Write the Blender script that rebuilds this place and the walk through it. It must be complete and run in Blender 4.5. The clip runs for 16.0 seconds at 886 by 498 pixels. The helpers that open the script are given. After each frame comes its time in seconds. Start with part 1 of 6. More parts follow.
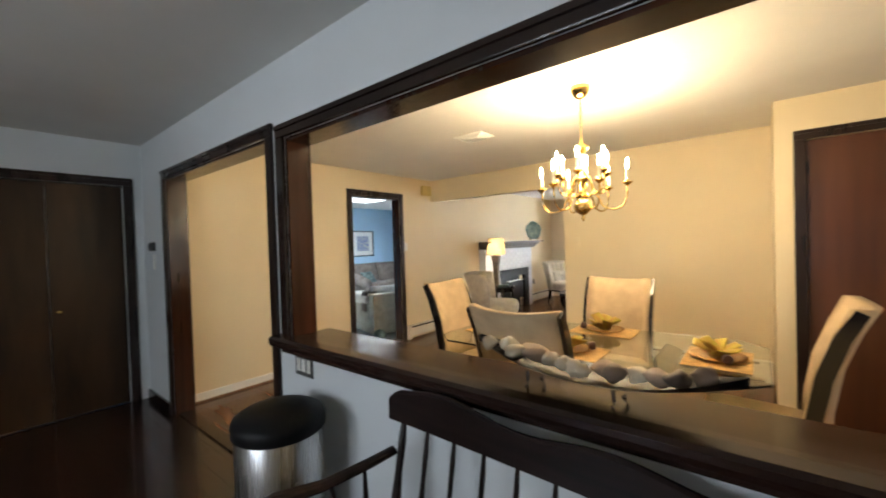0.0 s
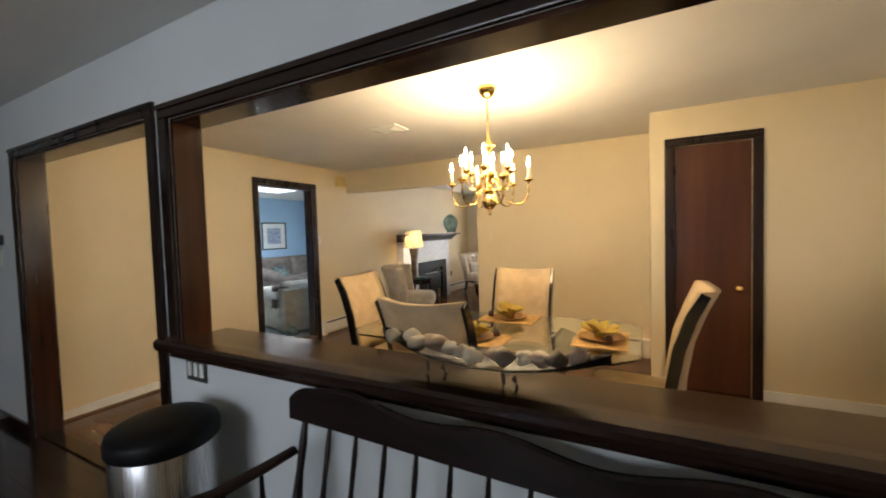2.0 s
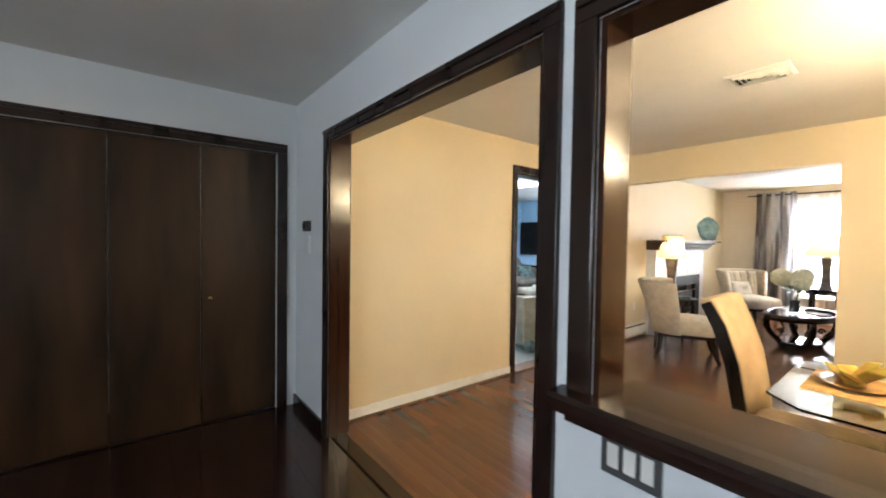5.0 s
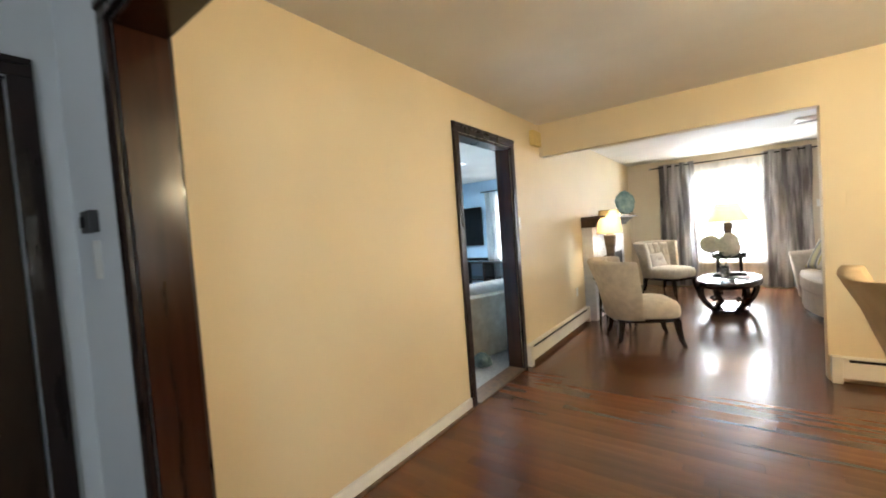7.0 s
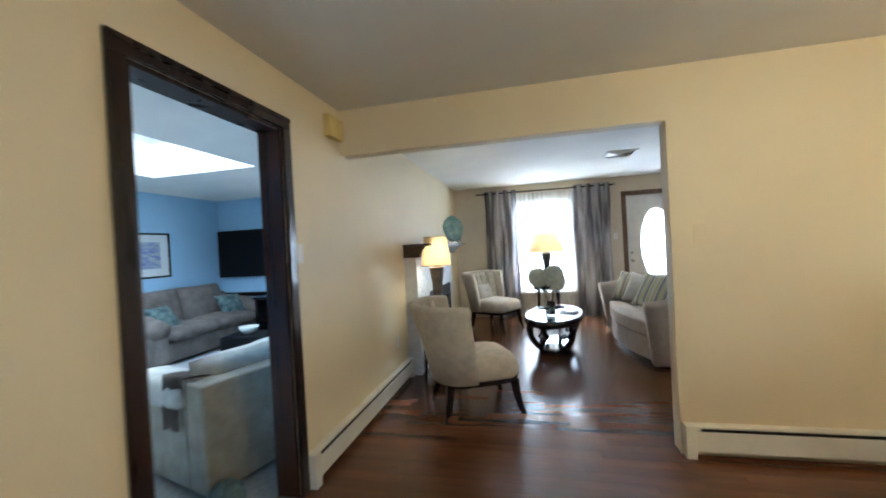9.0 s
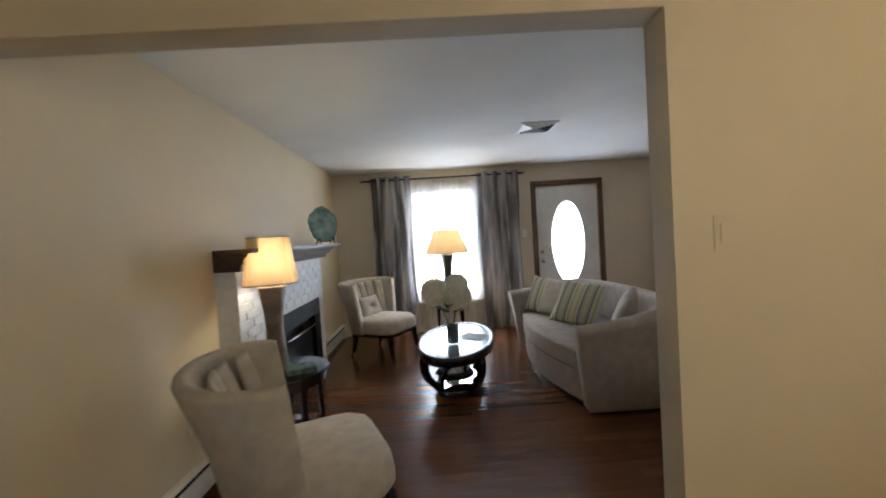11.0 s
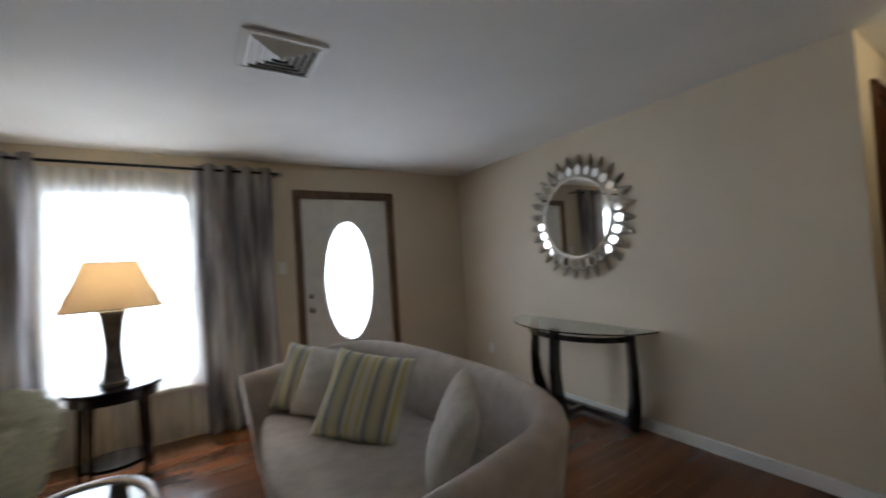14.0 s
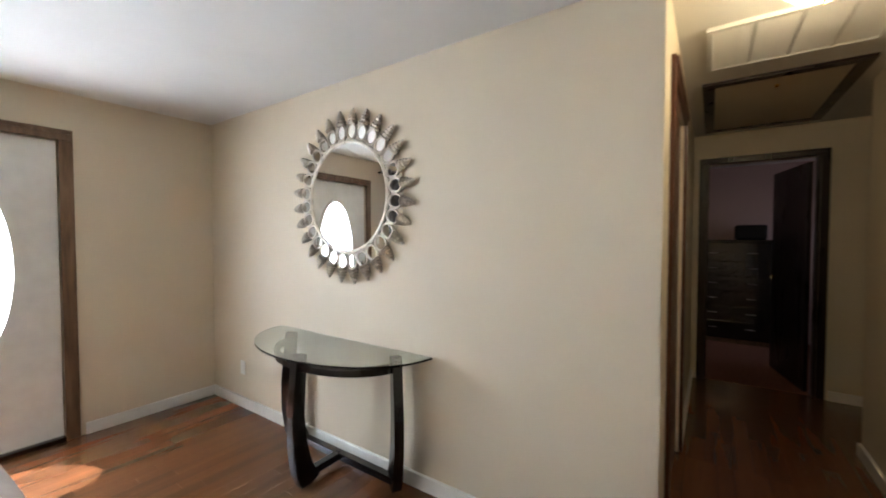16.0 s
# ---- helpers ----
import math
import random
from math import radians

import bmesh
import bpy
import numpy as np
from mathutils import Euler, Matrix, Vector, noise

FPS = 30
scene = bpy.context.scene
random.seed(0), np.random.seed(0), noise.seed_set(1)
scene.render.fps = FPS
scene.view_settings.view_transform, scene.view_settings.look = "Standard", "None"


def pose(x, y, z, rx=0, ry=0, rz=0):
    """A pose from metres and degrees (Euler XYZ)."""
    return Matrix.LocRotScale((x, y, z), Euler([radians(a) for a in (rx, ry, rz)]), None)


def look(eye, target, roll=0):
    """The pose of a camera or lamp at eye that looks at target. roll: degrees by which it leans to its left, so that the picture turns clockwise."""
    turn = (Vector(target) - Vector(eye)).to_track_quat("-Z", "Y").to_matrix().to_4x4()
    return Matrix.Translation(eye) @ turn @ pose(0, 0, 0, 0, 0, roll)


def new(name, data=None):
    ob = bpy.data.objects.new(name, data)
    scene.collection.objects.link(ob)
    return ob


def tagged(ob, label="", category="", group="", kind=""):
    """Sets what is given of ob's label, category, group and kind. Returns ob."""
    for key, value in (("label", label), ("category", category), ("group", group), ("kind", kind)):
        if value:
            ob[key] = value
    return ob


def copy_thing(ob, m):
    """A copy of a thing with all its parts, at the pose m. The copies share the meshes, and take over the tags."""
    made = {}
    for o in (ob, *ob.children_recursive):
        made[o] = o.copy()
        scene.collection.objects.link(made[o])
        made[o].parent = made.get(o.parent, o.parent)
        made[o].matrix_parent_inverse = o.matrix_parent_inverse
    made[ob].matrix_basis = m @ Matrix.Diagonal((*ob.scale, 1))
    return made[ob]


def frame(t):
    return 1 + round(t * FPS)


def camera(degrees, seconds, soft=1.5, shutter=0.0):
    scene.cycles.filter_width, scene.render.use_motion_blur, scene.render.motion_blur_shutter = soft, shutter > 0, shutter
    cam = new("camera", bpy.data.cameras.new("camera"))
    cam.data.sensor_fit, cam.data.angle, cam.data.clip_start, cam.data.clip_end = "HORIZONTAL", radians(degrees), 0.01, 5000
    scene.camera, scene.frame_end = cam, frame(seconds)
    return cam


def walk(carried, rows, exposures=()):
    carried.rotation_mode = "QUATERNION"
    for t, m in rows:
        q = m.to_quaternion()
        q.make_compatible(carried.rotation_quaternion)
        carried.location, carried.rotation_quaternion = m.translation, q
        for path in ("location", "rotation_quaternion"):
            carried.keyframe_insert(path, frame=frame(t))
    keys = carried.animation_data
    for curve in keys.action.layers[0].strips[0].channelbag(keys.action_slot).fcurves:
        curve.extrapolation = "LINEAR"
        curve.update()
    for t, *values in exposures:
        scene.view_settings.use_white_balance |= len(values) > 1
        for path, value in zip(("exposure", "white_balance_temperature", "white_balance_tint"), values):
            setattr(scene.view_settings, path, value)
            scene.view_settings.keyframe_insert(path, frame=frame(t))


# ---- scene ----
cam = camera(97.4, 16.0, soft=1.8, shutter=0.5)
PATH = [
    (0, (0.321, -0.064, 1.421), (-0.939, 1.488, 1.39), -1.8),
    (0.5, (0.377, -0.04, 1.412), (-0.713, 1.637, 1.383), -2.2),
    (1, (0.426, -0.022, 1.408), (-0.525, 1.737, 1.367), -2.5),
    (1.5, (0.431, -0.027, 1.41), (-0.436, 1.775, 1.356), -2.4),
    (2, (0.386, -0.04, 1.425), (-0.54, 1.731, 1.342), -1.7),
    (2.5, (0.266, -0.082, 1.409), (-0.778, 1.623, 1.342), -0.9),
    (3, (0.079, -0.141, 1.415), (-1.086, 1.483, 1.362), -0.3),
    (3.5, (-0.158, -0.169, 1.391), (-1.528, 1.287, 1.337), -2.0),
    (4, (-0.462, -0.111, 1.39), (-1.98, 1.19, 1.338), -0.9),
    (4.5, (-0.751, -0.065, 1.385), (-2.343, 1.146, 1.362), 1.1),
    (4.7, (-0.871, -0.037, 1.39), (-2.461, 1.175, 1.35), 1.0),
    (6.8, (-2.076, 0.568, 1.314), (-3.299, 2.149, 1.259), -3.7),
    (7, (-2.157, 0.645, 1.333), (-3.342, 2.254, 1.255), -4.2),
    (7.5, (-2.288, 0.963, 1.318), (-3.387, 2.634, 1.286), -4.2),
    (8, (-2.372, 1.304, 1.318), (-3.214, 3.118, 1.284), -2.1),
    (8.5, (-2.415, 1.659, 1.34), (-3.025, 3.563, 1.31), -3.3),
    (9, (-2.445, 2.036, 1.378), (-2.877, 3.989, 1.363), -3.1),
    (9.5, (-2.44, 2.394, 1.377), (-2.735, 4.372, 1.342), -2.7),
    (10, (-2.433, 2.766, 1.397), (-2.58, 4.76, 1.334), -3.7),
    (12.5, (-2.119, 4.521, 1.42), (-1.75, 6.486, 1.382), -2.5),
    (13, (-2.04, 4.84, 1.421), (-1.475, 6.758, 1.393), -3.7),
    (13.5, (-1.874, 5.133, 1.412), (-1.116, 6.984, 1.408), -4.4),
    (14, (-1.666, 5.316, 1.388), (-0.594, 7.004, 1.437), -3.5),
    (14.5, (-1.371, 5.406, 1.478), (0.125, 6.731, 1.391), -3.0),
    (15, (-1.092, 5.461, 1.433), (0.613, 6.504, 1.345), -3.2),
    (15.5, (-0.804, 5.515, 1.423), (0.912, 6.541, 1.391), -1.1),
    (16, (-0.538, 5.655, 1.42), (1.108, 6.789, 1.36), 0.0),
]
walk(cam, [(t, look(eye, target, roll)) for t, eye, target, roll in PATH],
     [(0, 1.84, 6500, 11), (1.5, 1.5, 6600, 13), (3.5, 1.82, 6450, 10), (4.5, 2.4, 6350, 11), (7, 2.16, 6300, 9), (7.5, 1.7, 6150, 9), (8, 1.68, 5800, 6), (8.5, 1.72, 5550, 4), (9, 1.46, 5250, 4), (9.5, 1.28, 5500, 6), (10, 1.12, 5820, 7), (12.5, 0.24, 5550, 13), (13.5, 0.06, 5650, 13), (14, 0.2, 5850, 11), (14.5, 0.58, 6000, 11), (15, 1.34, 6000, 11), (16, 1.78, 6080, 11)])

# ---- world, sun and lamps ----
CEIL = 2.42
world = bpy.data.worlds.new("world")
scene.world = world
world.use_nodes = True
wn = world.node_tree.nodes
sky = wn.new("ShaderNodeTexSky")
sky.sky_type, sky.sun_disc = "NISHITA", False
sky.sun_elevation, sky.sun_rotation = radians(58), radians(-18)
wn["Background"].inputs["Strength"].default_value = 0.06
world.node_tree.links.new(sky.outputs["Color"], wn["Background"].inputs["Color"])


def lamp(kind, name, m, energy, colour, size=0.1, size_y=0.0):
    data = bpy.data.lights.new(name, kind)
    data.energy, data.color = energy, colour
    if kind == "AREA":
        data.shape, data.size, data.size_y = "RECTANGLE", size, size_y or size
    elif kind == "SUN":
        data.angle = radians(0.5)
    else:
        data.shadow_soft_size = size
    ob = new(name, data)
    ob.matrix_world = m
    return ob


WARM = (1.0, 0.72, 0.40)
DAY = (0.86, 0.93, 1.0)
lamp("SUN", "sun", look((0, 0, 0), (0.22, -0.55, -1.2)), 5.0, (1.0, 0.95, 0.88))
# skylight of the window, of the door's glass, of the kitchen's and the family room's windows
lamp("AREA", "window_daylight", look((-2.15, 9.52, 1.24), (-2.15, 5.0, 1.0)), 38, DAY, 1.0, 1.6)
lamp("AREA", "door_daylight", look((-0.31, 9.52, 1.22), (-0.31, 5.0, 1.0)), 11, DAY, 0.5, 1.2)
# stand-in for kitchen daylight, in an unseen opening added behind the walk
lamp("AREA", "kitchen_daylight", look((-1.0, -2.72, 1.5), (-1.0, 3.0, 1.2)), 8, (0.80, 0.90, 1.0), 1.6, 1.0)
# fill lamp added outside the end wall to brighten the dining room
lamp("AREA", "dining_fill", look((2.52, 2.4, 1.5), (-3.0, 2.6, 0.9)), 2, (1.0, 0.93, 0.80), 1.6, 1.2)
lamp("AREA", "skylight_daylight", look((-6.2, 5.1, 2.9), (-6.2, 5.1, 0.0)), 23, (0.75, 0.88, 1.0), 1.3, 1.0)
# weak fill added at an unseen opening so the bedroom isn't black
lamp("AREA", "bedroom_fill", look((5.3, 3.72, 1.5), (5.4, 6.0, 0.9)), 0.9, (1.0, 0.86, 0.82), 0.9, 1.0)
lamp("POINT", "chandelier_light", Matrix.Translation((-0.58, 2.53, 2.02)), 15, WARM, 0.16)
lamp("POINT", "side_lamp_light", Matrix.Translation((-3.42, 6.08, 1.30)), 0.8, WARM, 0.05)
lamp("POINT", "window_lamp_light", Matrix.Translation((-2.17, 8.82, 1.33)), 0.7, WARM, 0.05)
lamp("POINT", "hall_light", Matrix.Translation((1.42, 5.32, 2.22)), 1.9, (1.0, 0.76, 0.42), 0.08)

# ---- materials ----


def material(name, colour, rough=0.6, metal=0.0, vary=0.12, scale=6.0, bump=0.05, fine=120.0, stretch=(1, 1, 1),
             second=None, per="", spread=(0.62, 1.25), coat=0.0, spec=0.5, swing=(0.08, 0.10)):
    m = bpy.data.materials.new(name)
    m.use_nodes = True
    n, l = m.node_tree.nodes, m.node_tree.links
    p = n["Principled BSDF"]
    p.inputs["Roughness"].default_value, p.inputs["Metallic"].default_value = rough, metal
    p.inputs["Coat Weight"].default_value = coat
    p.inputs["Specular IOR Level"].default_value = spec
    co, mp = n.new("ShaderNodeTexCoord"), n.new("ShaderNodeMapping")
    mp.inputs["Scale"].default_value = stretch
    l.new(co.outputs["Object"], mp.inputs["Vector"])
    big = n.new("ShaderNodeTexNoise")
    big.inputs["Scale"].default_value, big.inputs["Detail"].default_value = scale, 5
    l.new(mp.outputs["Vector"], big.inputs["Vector"])
    mix = n.new("ShaderNodeMix")
    mix.data_type = "RGBA"
    dark = second or [c * (1 - vary * 1.6) for c in colour]
    light = [min(1, c * (1 + vary * 0.6)) for c in colour]
    mix.inputs[6].default_value, mix.inputs[7].default_value = (*dark, 1), (*light, 1)
    ramp = n.new("ShaderNodeMapRange")
    ramp.inputs["From Min"].default_value, ramp.inputs["From Max"].default_value = 0.32, 0.68
    l.new(big.outputs["Fac"], ramp.inputs["Value"])
    l.new(ramp.outputs["Result"], mix.inputs[0])
    out = mix.outputs[2]
    if per:
        src = n.new("ShaderNodeObjectInfo").outputs["Random"] if per == "object" else n.new("ShaderNodeNewGeometry").outputs["Random Per Island"]
        mr = n.new("ShaderNodeMapRange")
        mr.inputs["To Min"].default_value, mr.inputs["To Max"].default_value = spread
        l.new(src, mr.inputs["Value"])
        hsv = n.new("ShaderNodeHueSaturation")
        l.new(mr.outputs["Result"], hsv.inputs["Value"])
        l.new(out, hsv.inputs["Color"])
        out = hsv.outputs["Color"]
    l.new(out, p.inputs["Base Color"])
    small = n.new("ShaderNodeTexNoise")
    small.inputs["Scale"].default_value, small.inputs["Detail"].default_value = fine, 3
    l.new(mp.outputs["Vector"], small.inputs["Vector"])
    rr = n.new("ShaderNodeMapRange")
    rr.inputs["To Min"].default_value, rr.inputs["To Max"].default_value = max(0.02, rough - swing[0]), min(1, rough + swing[1])
    l.new(big.outputs["Fac"], rr.inputs["Value"])
    l.new(rr.outputs["Result"], p.inputs["Roughness"])
    if bump:
        b = n.new("ShaderNodeBump")
        b.inputs["Strength"].default_value, b.inputs["Distance"].default_value = bump, 0.01
        l.new(small.outputs["Fac"], b.inputs["Height"])
        l.new(b.outputs["Normal"], p.inputs["Normal"])
    return m


def glowing(name, colour, strength):
    m = bpy.data.materials.new(name)
    m.use_nodes = True
    p = m.node_tree.nodes["Principled BSDF"]
    p.inputs["Base Color"].default_value = (*colour, 1)
    p.inputs["Emission Color"].default_value = (*colour, 1)
    p.inputs["Emission Strength"].default_value = strength
    return m


def glass(name, tint=(1, 1, 1), rough=0.0, ior=1.45):
    m = bpy.data.materials.new(name)
    m.use_nodes = True
    p = m.node_tree.nodes["Principled BSDF"]
    p.inputs["Base Color"].default_value = (*tint, 1)
    p.inputs["Transmission Weight"].default_value = 1
    p.inputs["Roughness"].default_value = rough
    p.inputs["IOR"].default_value = ior
    return m


def cloth(name, colour, clear, through_light=0.6, second=None, streak=(1, 1, 0.35), scale=7):
    """Thin cloth that lets light through; clear is the share of open weave."""
    m = bpy.data.materials.new(name)
    m.use_nodes = True
    n, l = m.node_tree.nodes, m.node_tree.links
    n.remove(n["Principled BSDF"])
    co = n.new("ShaderNodeTexCoord")
    mp = n.new("ShaderNodeMapping")
    mp.inputs["Scale"].default_value = streak
    no = n.new("ShaderNodeTexNoise")
    no.inputs["Scale"].default_value, no.inputs["Detail"].default_value = scale, 6
    l.new(co.outputs["Object"], mp.inputs["Vector"])
    l.new(mp.outputs["Vector"], no.inputs["Vector"])
    mix = n.new("ShaderNodeMix")
    mix.data_type = "RGBA"
    mix.inputs[6].default_value = (*colour, 1)
    mix.inputs[7].default_value = (*(second or [c * 0.8 for c in colour]), 1)
    mr = n.new("ShaderNodeMapRange")
    mr.inputs["From Min"].default_value, mr.inputs["From Max"].default_value = 0.4, 0.6
    l.new(no.outputs["Fac"], mr.inputs["Value"])
    l.new(mr.outputs["Result"], mix.inputs[0])
    d, t, c = n.new("ShaderNodeBsdfDiffuse"), n.new("ShaderNodeBsdfTranslucent"), n.new("ShaderNodeBsdfTransparent")
    l.new(mix.outputs[2], d.inputs["Color"])
    l.new(mix.outputs[2], t.inputs["Color"])
    a, b = n.new("ShaderNodeMixShader"), n.new("ShaderNodeMixShader")
    a.inputs[0].default_value, b.inputs[0].default_value = through_light, clear
    l.new(d.outputs[0], a.inputs[1])
    l.new(t.outputs[0], a.inputs[2])
    l.new(a.outputs[0], b.inputs[1])
    l.new(c.outputs[0], b.inputs[2])
    l.new(b.outputs[0], n["Material Output"].inputs["Surface"])
    return m


def striped(name, colours, width):
    """Woven stripes across local x."""
    m = material(name, colours[0], 0.9, bump=0.2, fine=300)
    n, l = m.node_tree.nodes, m.node_tree.links
    co, sx, w = n.new("ShaderNodeTexCoord"), n.new("ShaderNodeSeparateXYZ"), n.new("ShaderNodeMath")
    l.new(co.outputs["Object"], sx.inputs["Vector"])
    w.operation = "MULTIPLY"
    w.inputs[1].default_value = 1 / width
    l.new(sx.outputs["X"], w.inputs[0])
    f = n.new("ShaderNodeMath")
    f.operation = "FRACT"
    l.new(w.outputs[0], f.inputs[0])
    r = n.new("ShaderNodeValToRGB")
    r.color_ramp.interpolation = "CONSTANT"
    e = r.color_ramp.elements
    while len(e) < len(colours) * 2:
        e.new(0.5)
    order = list(range(len(colours))) + [len(colours) - 1 - i for i in range(len(colours))]
    for i, k in enumerate(order):
        e[i].position = i / len(order)
        e[i].color = (*colours[k], 1)
    l.new(f.outputs[0], r.inputs["Fac"])
    l.new(r.outputs["Color"], n["Principled BSDF"].inputs["Base Color"])
    return m


CREAM = material("cream_wall_paint", (0.73, 0.61, 0.40), 0.6, vary=0.03, scale=1.5, bump=0.03, fine=180)
BEIGE = material("beige_wall_paint", (0.68, 0.59, 0.45), 0.6, vary=0.03, scale=1.5, bump=0.03, fine=180)
WHITEWALL = material("white_wall_paint", (0.74, 0.77, 0.78), 0.6, vary=0.03, scale=1.5, bump=0.03, fine=180)
BLUEWALL = material("blue_wall_paint", (0.42, 0.62, 0.80), 0.6, vary=0.03, scale=1.5, bump=0.03, fine=180)
PINKWALL = material("mauve_wall_paint", (0.52, 0.38, 0.38), 0.6, vary=0.03, scale=1.5, bump=0.03, fine=180)
CEILING = material("ceiling_paint", (0.78, 0.76, 0.72), 0.75, vary=0.03, scale=2, bump=0.06, fine=90)
TRIM = material("white_trim_paint", (0.80, 0.79, 0.75), 0.35, vary=0.04, scale=9, bump=0.02)
METALTRIM = material("cream_heater_enamel", (0.78, 0.73, 0.62), 0.35, vary=0.05, scale=6, bump=0.02)
DARKWOOD = material("dark_stained_wood", (0.018, 0.008, 0.006), 0.28, vary=0.3, scale=4, bump=0.03, fine=50, stretch=(3, 3, 0.4), coat=0.15, spec=0.4)
DARKWOOD_X = material("dark_stained_wood_flat", (0.022, 0.010, 0.007), 0.22, vary=0.3, scale=4, bump=0.03, fine=50, stretch=(0.4, 3, 3), coat=0.12)
SILLWOOD = material("brown_sill_wood", (0.036, 0.014, 0.006), 0.16, vary=0.25, scale=3, bump=0.02, fine=50, stretch=(0.4, 4, 4), spec=0.4)
JAMBWOOD = material("brown_jamb_wood", (0.040, 0.014, 0.007), 0.17, vary=0.3, scale=3, bump=0.02, fine=50, stretch=(4, 4, 0.25), spec=0.4)
CLOSET = material("walnut_closet_veneer", (0.036, 0.018, 0.008), 0.36, spec=0.3, vary=0.6, scale=2.2, bump=0.03, fine=50, stretch=(2.2, 2.2, 0.5), second=(0.010, 0.006, 0.004))
DOORWOOD = material("red_brown_door_wood", (0.085, 0.027, 0.011), 0.32, vary=0.22, scale=2.5, bump=0.08, fine=70, stretch=(3, 3, 0.3), coat=0.2)
ENTRYTRIM = material("brown_door_trim", (0.17, 0.10, 0.055), 0.4, vary=0.3, scale=8, bump=0.06, stretch=(3, 3, 0.4))
PLANK_OB = material("oak_plank", (0.138, 0.053, 0.020), 0.25, vary=0.17, scale=2.5, bump=0.005, fine=9, stretch=(0.45, 4, 1), spread=(0.82, 1.14), per="object", coat=0.15, swing=(0.02, 0.03))
PLANK_ISL = material("oak_planks", (0.138, 0.053, 0.020), 0.25, vary=0.17, scale=2.5, bump=0.005, fine=9, stretch=(0.45, 4, 1), spread=(0.82, 1.14), per="island", coat=0.15, swing=(0.02, 0.03))
KPLANK = material("dark_kitchen_planks", (0.026, 0.010, 0.006), 0.20, vary=0.25, scale=2.5, bump=0.015, fine=60, stretch=(0.5, 4, 1), spread=(0.8, 1.15), per="island", coat=0.3)
CARPET = material("grey_carpet", (0.40, 0.42, 0.42), 0.95, vary=0.12, scale=30, bump=0.5, fine=400)
REDCARPET = material("rust_carpet", (0.25, 0.11, 0.07), 0.95, vary=0.15, scale=30, bump=0.5, fine=400)
BLACKWOOD = material("espresso_wood", (0.012, 0.008, 0.007), 0.16, vary=0.3, scale=8, bump=0.04, stretch=(1, 1, 0.4), coat=0.3)
BENCHWOOD = material("dark_cherry_wood", (0.016, 0.007, 0.006), 0.34, spec=0.3, vary=0.4, scale=9, bump=0.06, stretch=(0.4, 3, 3), coat=0.1)
LINEN = material("oatmeal_linen", (0.56, 0.50, 0.41), 0.92, vary=0.10, scale=14, bump=0.35, fine=420)
SOFALINEN = material("taupe_linen", (0.50, 0.435, 0.38), 0.92, vary=0.10, scale=12, bump=0.35, fine=420)
SUEDE = material("tan_dining_suede", (0.54, 0.40, 0.24), 0.88, vary=0.10, scale=10, bump=0.2, fine=300)
TAUPE = material("brown_family_fabric", (0.20, 0.165, 0.14), 0.92, vary=0.2, scale=8, bump=0.3, fine=250)
PALEFAB = material("pale_throw_fabric", (0.55, 0.54, 0.49), 0.95, vary=0.15, scale=9, bump=0.4, fine=250)
STEEL = material("brushed_steel", (0.55, 0.55, 0.56), 0.26, 1.0, vary=0.10, scale=10, bump=0.02, stretch=(40, 40, 0.3))
BLACKPLASTIC = material("black_plastic", (0.006, 0.006, 0.007), 0.5, spec=0.2, vary=0.2, scale=14, bump=0.05)
BLACKMETAL = material("black_iron", (0.010, 0.010, 0.011), 0.35, 0.4, vary=0.2, scale=14, bump=0.03)
BRASS = material("polished_brass", (0.83, 0.58, 0.20), 0.16, 1.0, vary=0.08, scale=20, bump=0.01)
CHROME = material("chrome", (0.75, 0.75, 0.76), 0.12, 1.0, vary=0.05, scale=20, bump=0.0)
SILVER = material("champagne_silver_leaf", (0.60, 0.55, 0.47), 0.30, 1.0, vary=0.18, scale=25, bump=0.15, fine=160)
MIRROR = material("mirror_glass", (0.90, 0.91, 0.90), 0.015, 1.0, vary=0.0, bump=0.0)
MIRROR.node_tree.nodes["Principled BSDF"].inputs["Roughness"].links and MIRROR.node_tree.links.remove(MIRROR.node_tree.nodes["Principled BSDF"].inputs["Roughness"].links[0])
MIRROR.node_tree.nodes["Principled BSDF"].inputs["Roughness"].default_value = 0.01
PANE = glass("window_glass")
FROST = glass("frosted_door_glass", (0.97, 0.98, 0.98), 0.15)
COFFEEGLASS = glass("coffee_table_glass", (0.80, 0.88, 0.90), 0.0, 2.1)
TABLEGLASS = glass("green_edge_glass", (0.86, 0.95, 0.92))
VASEGLASS = glass("clear_vase_glass", (0.93, 0.97, 0.98))
SHEER = cloth("white_sheer", (0.92, 0.92, 0.90), 0.28, 0.78)
# pale streaks: the pattern, plus daylight through the folds put into the colour
DRAPE = cloth("grey_patterned_backlit_drape", (0.24, 0.23, 0.245), 0.10, 0.6, second=(0.72, 0.71, 0.72), streak=(1.0, 0.4, 0.10), scale=9)
SHADE = cloth("cream_lamp_shade", (0.70, 0.50, 0.28), 0.0, 0.27, second=(0.66, 0.47, 0.26))
CANDLE = glowing("candle_bulb", (1.0, 0.86, 0.58), 70)
CANDLESLEEVE = material("ivory_candle_sleeve", (0.85, 0.78, 0.62), 0.5, vary=0.05, bump=0.0)
DOME = glowing("lit_glass_dome", (1.0, 0.84, 0.52), 5)
LAMPBODY = material("pewter_lamp_base", (0.13, 0.12, 0.11), 0.38, 0.5, vary=0.35, scale=10, bump=0.1, fine=60)
WOODLAMP = material("weathered_lamp_base", (0.19, 0.15, 0.12), 0.5, 0.2, vary=0.35, scale=10, bump=0.1, fine=60)
